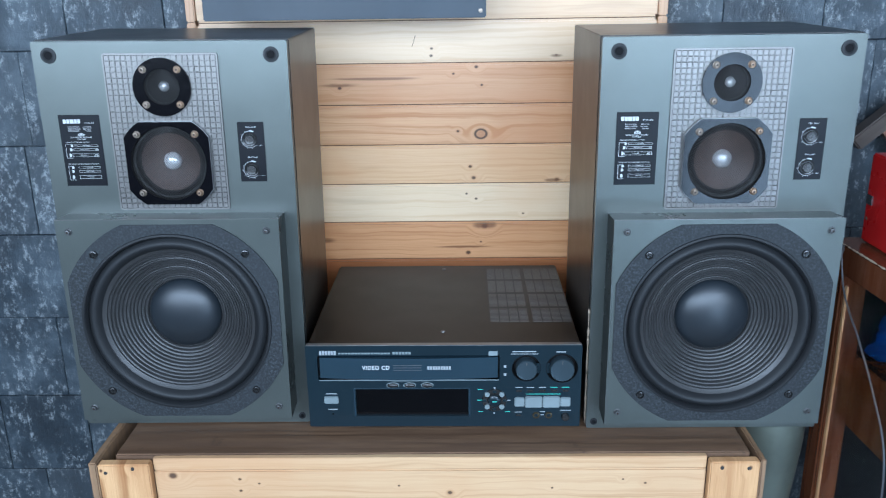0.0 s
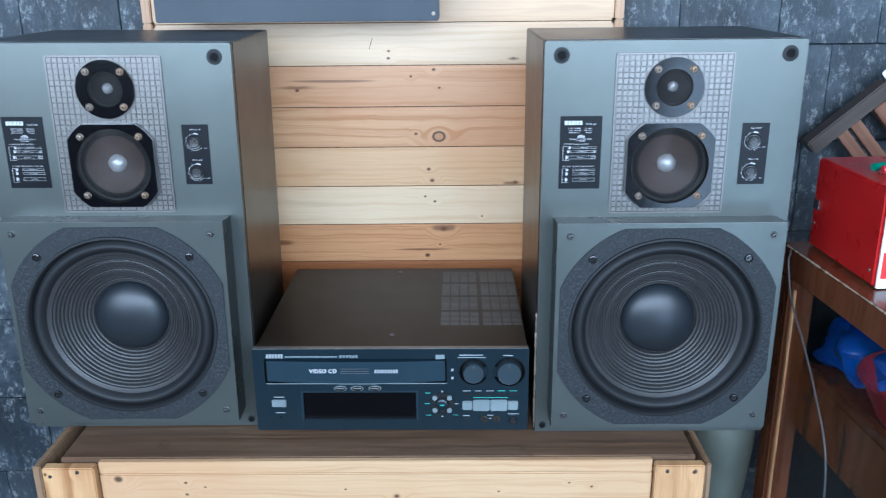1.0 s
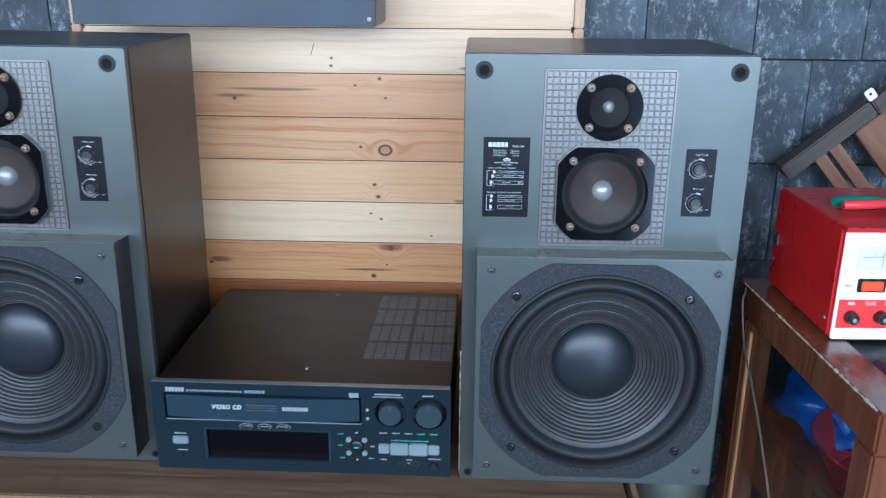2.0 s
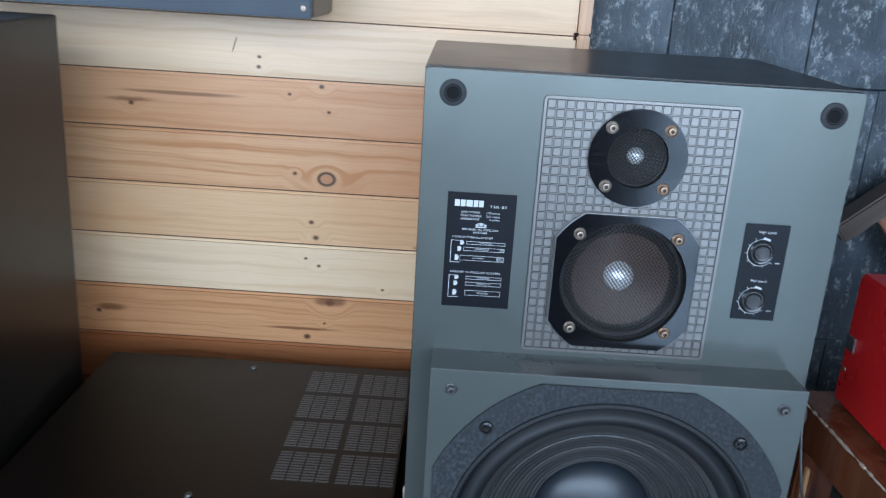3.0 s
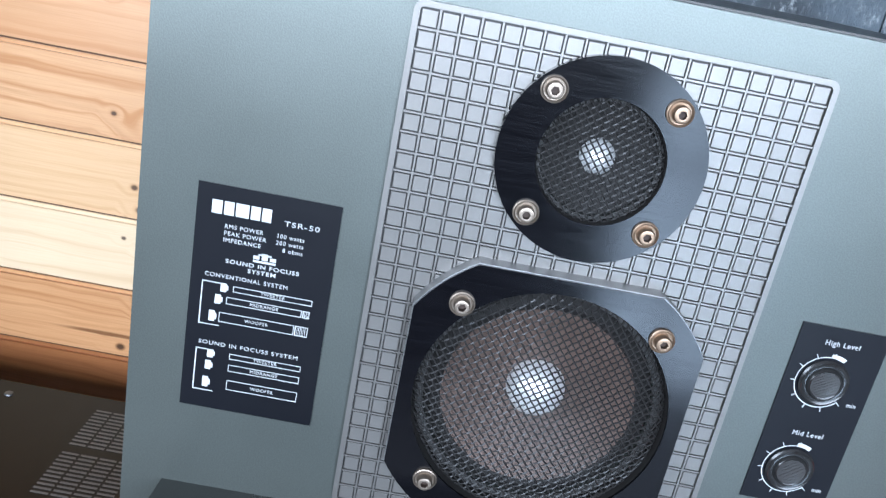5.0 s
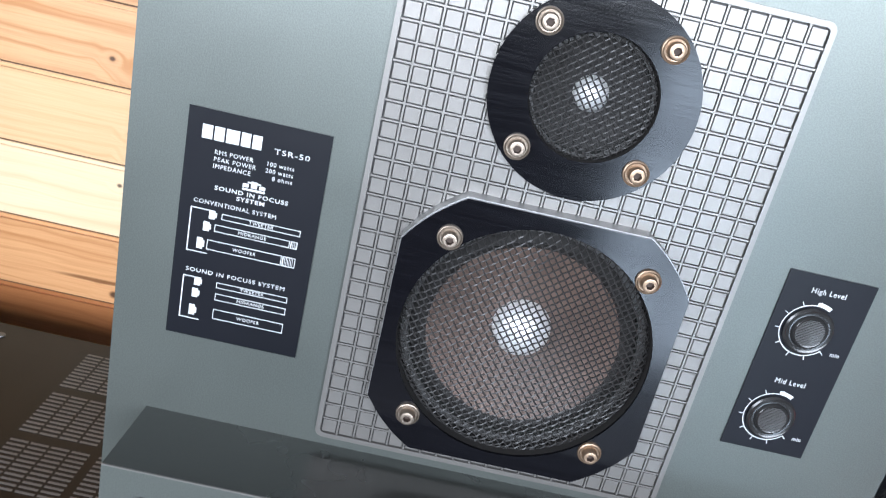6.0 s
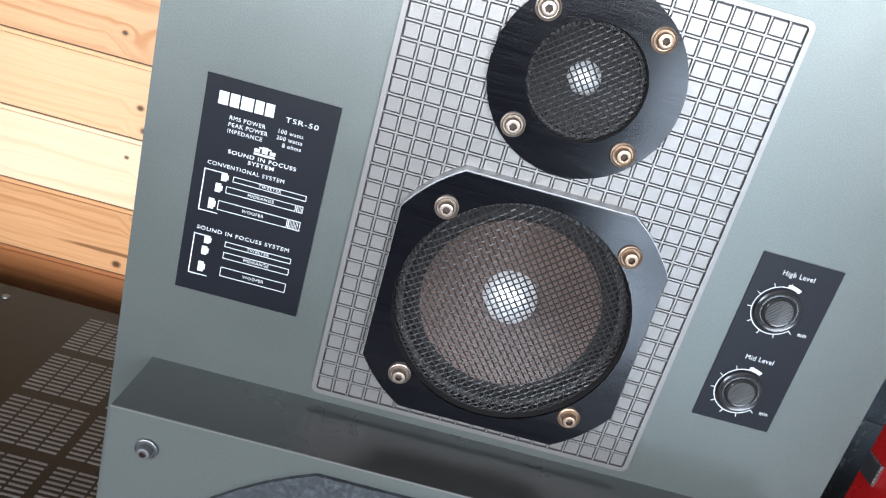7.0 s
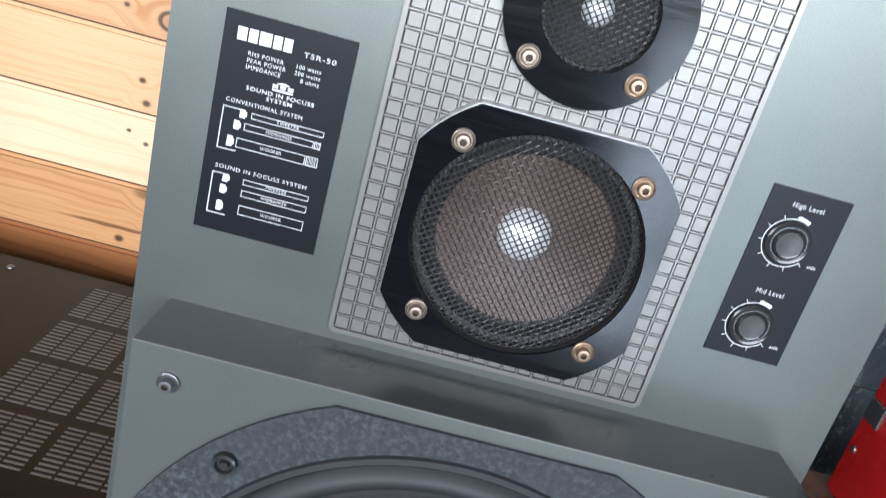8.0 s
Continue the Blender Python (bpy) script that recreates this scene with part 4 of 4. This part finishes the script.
part("small_button", box(0.1150, 0.1240, -0.0018, 0.0, 0.0290, 0.0320, 0.0006), M_KNOB, rx)
bars([(0.114, 0.125, 0.0350, 0.0362), (0.1535, 0.1625, 0.0355, 0.0367), (0.186, 0.204, 0.0380, 0.0392), (0.155, 0.160, 0.030, 0.0312)], 0.0, M_FAINT, rx)
for x in (0.148, 0.168):
    part("socket", lathe([(0.0058, 0.0), (0.0055, -0.0015), (0.0034, -0.0018), (0.0030, 0.004), (0, 0.004)], x, 0.0300, 24), M_GOLD, rx, "gilt microphone socket", smooth=True)
part("level_knob", lathe([(0.0062, 0), (0.0058, -0.0065), (0.0048, -0.0075), (0, -0.0078)], 0.1945, 0.0285, 24), M_KNOB, rx, smooth=True)
for ob in rx.children:
    if ob not in fixed:
        ob.location.z += 0.005
# ventilation slots: 4 rows of 8 blocks, in two groups
slot = bmesh.new()
for k in range(11):
    box(-0.0072, 0.0072, -0.0275 + 0.0055 * k - 0.0011, -0.0275 + 0.0055 * k + 0.0011, -0.0002, 0.00025, bm=slot)
slot_me = bpy.data.meshes.new("vent_block")
slot.to_mesh(slot_me)
slot.free()
for i in range(8):
    for j in range(4):
        part_of("vent_block", slot_me, M_VENT, rx, at=(0.0850 + 0.0166 * i + (0.0055 if i > 3 else 0), 0.129 + 0.0690 * j, 0.155))
for x, y in ((-0.006, 0.364), (-0.001, 0.061)):
    part("lid_screw", lathe([(0.0042, 0.0), (0.0036, -0.0014), (0, -0.0018)], 0, 0, 16), M_DARKSTEEL, rx, smooth=True).matrix_basis = Matrix.Translation((x, y, 0.155)) @ Matrix.Rotation(radians(-90), 4, "X")
for x in (-0.18, 0.18):
    for y in (0.06, 0.34):
        part("foot", lathe([(0, 0), (0.017, 0.0), (0.019, 0.020), (0, 0.020)], 0, 0, 24), M_KNOB, rx, smooth=True).matrix_basis = Matrix.Translation((x, y, 0.0)) @ Matrix.Rotation(radians(90), 4, "X")

# ---- long black box on the panelling ----
wb = thing("wall_box", pose(-0.152, 1.535, 1.323), "long black box loudspeaker fixed to the panelling", "speaker box")
part("case", box(-0.252, 0.252, 0.008, 0.164, 0.0, 0.17, 0.003), M_SHELL, wb, smooth=True)
part("front", box(-0.252, 0.252, 0.0, 0.0078, 0.0, 0.17, 0.002), M_BAR, wb, "satin blue-black front", smooth=True)
part("screw", lathe([(0.0038, 0.0), (0.0034, -0.0014), (0, -0.0018)], 0.242, 0.012, 14), M_STEEL, wb, smooth=True)

# ---- glazed side table ----
tb = thing("display_table", pose(0.674, 1.343, 0, 0, 0, 3.4), "red-brown varnished table with glazed side and shelf", "display table")
TT = 0.969
part("top_frame", box(0.0, 0.055, -0.42, 0.0, TT - 0.05, TT, 0.003), M_TABLE, tb)
part("top_frame", box(0.055, 0.62, -0.055, 0.0, TT - 0.05, TT - 0.0005, 0.003), M_TABLE, tb)
part("top_frame", box(0.055, 0.62, -0.42, -0.365, TT - 0.05, TT - 0.0005, 0.003), M_TABLE, tb)
part("top_frame", box(0.565, 0.62, -0.365, -0.055, TT - 0.05, TT - 0.0005, 0.003), M_TABLE, tb)
part("table_pane", box(0.056, 0.564, -0.364, -0.056, TT - 0.010, TT - 0.003), M_GLASS, tb, "clear glass top pane")
for x in (0.0, 0.575):
    for y in (-0.418, -0.045):
        part("leg", box(x + 0.001, x + 0.046, y, y + 0.043, 0.0, TT - 0.0505, 0.003), M_TABLE, tb)
part("shelf", box(0.042, 0.60, -0.40, -0.02, 0.752, 0.768, 0.002), M_TABLE, tb)
part("shelf_apron", box(0.042, 0.056, -0.374, -0.046, 0.640, 0.7515, 0.002), M_TABLE, tb)
part("side_rail", box(0.004, 0.040, -0.374, -0.046, 0.40, 0.44, 0.002), M_TABLE, tb)
# near-black sheet added at the far end for the shade inside the table
part("end_shade_panel", box(0.590, 0.600, -0.373, -0.047, 0.30, TT - 0.0515), M_DARK, tb, "near-black panel added to darken the table's inside")
part("shelf", box(0.042, 0.588, -0.40, -0.02, 0.405, 0.42, 0.002), M_TABLE, tb)
part("side_pane", box(0.018, 0.022, -0.373, -0.047, 0.4405, TT - 0.0515), M_GLASS, tb, "clear glass side pane")
# second near-black sheet, added at the back to darken the interior
part("back_shade_panel", box(0.048, 0.573, -0.012, -0.004, 0.30, TT - 0.0515), M_DARK, tb, "near-black back panel added to darken the table's inside")
part("glazing_bead", box(0.006, 0.010, -0.054, -0.0465, 0.445, 0.900, 0.001), M_POST, tb, "pale bare wood bead")

bag = bmesh.new()
bmesh.ops.create_icosphere(bag, subdivisions=4, radius=1.0)
for v in bag.verts:
    q = 1 + 0.28 * noise.noise(v.co * 2.1) + 0.10 * noise.noise(v.co * 6.0)
    v.co = Vector((v.co.x * 0.12 * q, v.co.y * 0.09 * q, max(-0.032, v.co.z * 0.050 * q)))
bag = part("plastic_bag", bag, M_BLUE, smooth=True)
bag.matrix_basis = pose(0.835, 1.275, 0.800, 0, 0, 70)
tagged(bag, "crumpled blue plastic bag lying on the shelf of the glazed table", "plastic bag")
basin = lathe([(0, 0.0), (0.085, 0.0), (0.115, 0.060), (0.120, 0.064), (0.117, 0.066), (0.083, 0.004), (0, 0.004)], 0, 0, 40)
basin = part("basin", basin, M_MAROON, smooth=True)
basin.matrix_basis = Matrix.Translation((0.835, 1.09, 0.768)) @ Matrix.Rotation(radians(90), 4, "X")
tagged(basin, "maroon plastic basin on the glazed table's shelf", "basin")

# ---- red power supply on the table ----
ps = thing("power_supply", pose(0.709, 1.322, TT, 0, 0, 2.2), "red bench power supply with white front and meter", "power supply")
part("case", box(0.0, 0.20, -0.204, 0.0, 0.003, 0.148, 0.003), M_RED, ps, "red enamelled sheet case", smooth=True)
part("front_panel", box(0.003, 0.197, -0.2095, -0.2045, 0.002, 0.143, 0.001), M_WHITE, ps, "white front panel")
part("top_lip", box(0.0, 0.20, -0.214, -0.2045, 0.1435, 0.149, 0.0015), M_RED, ps)
y = -0.2096
bars([(0.006, 0.194, 0.017, 0.056)], y, M_REDPRINT, ps, "red_stripe")
part("meter", box(0.020, 0.085, y - 0.003, y, 0.094, 0.126, 0.001), M_METER, ps, "pale meter window")
bars([(0.026, 0.050, 0.112, 0.1128), (0.052, 0.076, 0.112, 0.1128), (0.050, 0.0508, 0.098, 0.118), (0.040, 0.0405, 0.112, 0.117), (0.060, 0.0605, 0.112, 0.117)], y - 0.003, M_DARK, ps, "meter_scale")
part("switch_frame", box(0.025, 0.060, y - 0.003, y, 0.066, 0.084, 0.001), M_KNOB, ps)
part("rocker", box(0.029, 0.056, y - 0.005, y - 0.003, 0.069, 0.081, 0.0012), M_LED, ps, "red lit rocker switch")
bars([(0.035, 0.050, 0.0895, 0.0905), (0.010, 0.018, 0.073, 0.075)], y, M_VENT, ps)
lettering("FUSE", 0.006, 0.046, 0.0505, y - 0.0002, M_PRINT, ps, "CENTER", bold=0.0001)
bars([(0.018, 0.026, 0.049, 0.052), (0.064, 0.071, 0.049, 0.052)], y - 0.0001, M_PRINT, ps)
for x in (0.023, 0.060):
    fz = part("fuse_cap", lathe([(0.0085, y), (0.0085, y - 0.005), (0.0065, y - 0.012), (0, y - 0.0125)], x, 0.033, 24), M_KNOB, ps, smooth=True)
    part("cap_insert", lathe([(0.0035, y - 0.0125), (0.003, y - 0.0135), (0, y - 0.0138)], x + 0.001, 0.032, 14), M_CHROME, fz, smooth=True)
part("bracket", box(-0.0035, -0.0005, -0.024, -0.006, 0.066, 0.082, 0.0008), M_CHROME, ps, "bright steel lug")
for y0, z0 in ((-0.010, 0.042), (-0.19, 0.024)):
    part("case_screw", lathe([(0.003, 0.0), (0.0022, -0.0012), (0, -0.0014)], 0, 0, 12), M_STEEL, ps, smooth=True).matrix_basis = Matrix.Translation((0.0, y0, z0)) @ Matrix.Rotation(radians(-90), 4, "Z")
part("handle", tube([(0.075, -0.165, 0.148), (0.085, -0.168, 0.156), (0.12, -0.170, 0.158), (0.155, -0.170, 0.158), (0.168, -0.168, 0.148)], 0.005, 10), M_RED, ps, smooth=True)

pl = thing("pliers", pose(0.782, 1.205, TT + 0.149, 0, 0, 8), "steel pliers with red and green grips on the power supply", "pliers")
part("grip", tube([(-0.040, -0.010, 0.008), (-0.02, -0.014, 0.009), (0.01, -0.012, 0.009), (0.03, -0.006, 0.008)], 0.0062, 10), M_REDGRIP, pl, smooth=True)
part("grip", tube([(-0.040, 0.012, 0.007), (-0.02, 0.016, 0.008), (0.01, 0.014, 0.008), (0.03, 0.008, 0.007)], 0.0055, 10), M_GREENGRIP, pl, smooth=True)
part("jaw", tube([(0.030, -0.005, 0.007), (0.06, 0.002, 0.007), (0.11, 0.004, 0.006)], 0.005, 8), M_CHROME, pl, smooth=True)
part("jaw", tube([(0.030, 0.008, 0.007), (0.06, -0.002, 0.007), (0.11, -0.003, 0.006)], 0.005, 8), M_CHROME, pl, smooth=True)

# ---- wooden rack leaning on the slate ----
rk = thing("wall_rack", pose(0.838, 1.672, 1.060, 0, -41, 0), "dark wooden rack hung aslant on the slate wall", "rack")
M_RACK = wood("dark stained rail", (0.075, 0.055, 0.042), (0.035, 0.025, 0.02), "x", (), 0.4, 60.0)
M_SLAT = wood("brown slat", (0.22, 0.10, 0.055), (0.13, 0.055, 0.03), "z", (), 0.4, 60.0)
part("rail", box(0.0, 0.185, -0.028, 0.012, -0.010, 0.020, 0.003), M_RACK, rk, "dark stained rail")
for x in (0.055, 0.085):
    part("slat", box(x, x + 0.022, -0.020, 0.0, -0.14, -0.0105, 0.002), M_SLAT, rk)
part("board", box(0.135, 0.26, -0.03, -0.008, -0.12, -0.0105, 0.002), M_SLAT, rk, "broad brown board")
part("rail", box(0.186, 0.30, -0.033, 0.0, -0.010, 0.020, 0.003), M_RACK, rk)
part("hanger", plate(rounded(0.184, 0.201, 0.0205, 0.041, 0.004), [circle(0.003, 0.1925, 0.032, 14)], -0.030, -0.0275), M_WHITE, rk, "white keyhole hanger")

# ---- tub and cable beside the crate ----
tub = lathe([(0, 0.0), (0.052, 0.0), (0.056, 0.45), (0.064, 0.54), (0.069, 0.61), (0.070, 0.66), (0.070, 0.676), (0.066, 0.678), (0.060, 0.54), (0.048, 0.01), (0, 0.01)], 0, 0, 48)
tub = part("plastic_tub", tub, M_TUB, smooth=True)
tub.matrix_basis = Matrix.Translation((0.590, 1.36, 0)) @ Matrix.Diagonal((1, 1.7, 1, 1)) @ Matrix.Rotation(radians(90), 4, "X")
tagged(tub, "grey-green plastic tub standing beside the crate", "tub")
cable = part("cable", tube(smooth_run([(0.668, 1.29, TT + 0.003), (0.664, 1.28, 0.966), (0.660, 1.274, 0.957), (0.660, 1.252, 0.91), (0.660, 1.22, 0.88), (0.660, 1.186, 0.857), (0.660, 1.122, 0.80), (0.660, 1.064, 0.727), (0.662, 1.05, 0.60), (0.664, 1.04, 0.3), (0.668, 1.04, 0.003)]), 0.0014, 8), M_CABLE, smooth=True)
tagged(cable, "thin grey cable hanging beside the glazed table", "cable")

# worn edges and marks
M_CHIP = paint("bare chipboard", (0.33, 0.26, 0.19), 0.8, spots=0.3)
part("chipped_edge", chipped((-0.1866, 0.0110, 0.004), (-0.1866, 0.0110, 0.205), 0.0026, 46), M_CHIP, speaker, "pale chipped cabinet edge")
part("chipped_edge", chipped((0.1866, 0.0100, 0.004), (0.1866, 0.0100, 0.10), 0.0014, 20), M_CHIP, speaker, "pale chipped cabinet edge")
part("chipped_edge", chipped((0.0006, -0.41, TT - 0.0006), (0.0006, -0.02, TT - 0.0006), 0.0026, 60), M_CHIP, tb, "pale scuffed table edge")
mark = part("pencil_mark", box(-0.0005, 0.0005, -0.0004, 0.0002, -0.011, 0.011), M_DARK, panel)
mark.matrix_basis = pose(-0.038, PY, 1.272, 0, 18, 0)

# ---- slate tiles, last ----
STARTS = {6: (-1.541, 0.378), 5: (-1.65, 0.288), 4: (-1.66, 0.35), 3: (-1.60, 0.31), 2: (-1.555, 0.36), 1: (-1.61, 0.30), 7: (-1.66, 0.32), 0: (-1.64, 0.34), 8: (-1.6, 0.36)}
for side, zone1 in ((0, -0.44), (1, 1.60)):
    for c in range(9):
        z0 = 0.084 + 0.196 * c
        x = STARTS[c][side]
        while x < zone1:
            w = 0.2 if c > 4 else random.choice((0.19, 0.2, 0.2, 0.3))
            out = random.uniform(0, 0.005)
            bm = box(x + 0.0006, min(x + w, zone1 + 0.05) - 0.0006, BACK - out, BACK + 0.013, z0 + 0.0006, z0 + 0.1954, 0.0015, 1)
            part("tile", bm, M_SLATE, wall_north)
            x += w
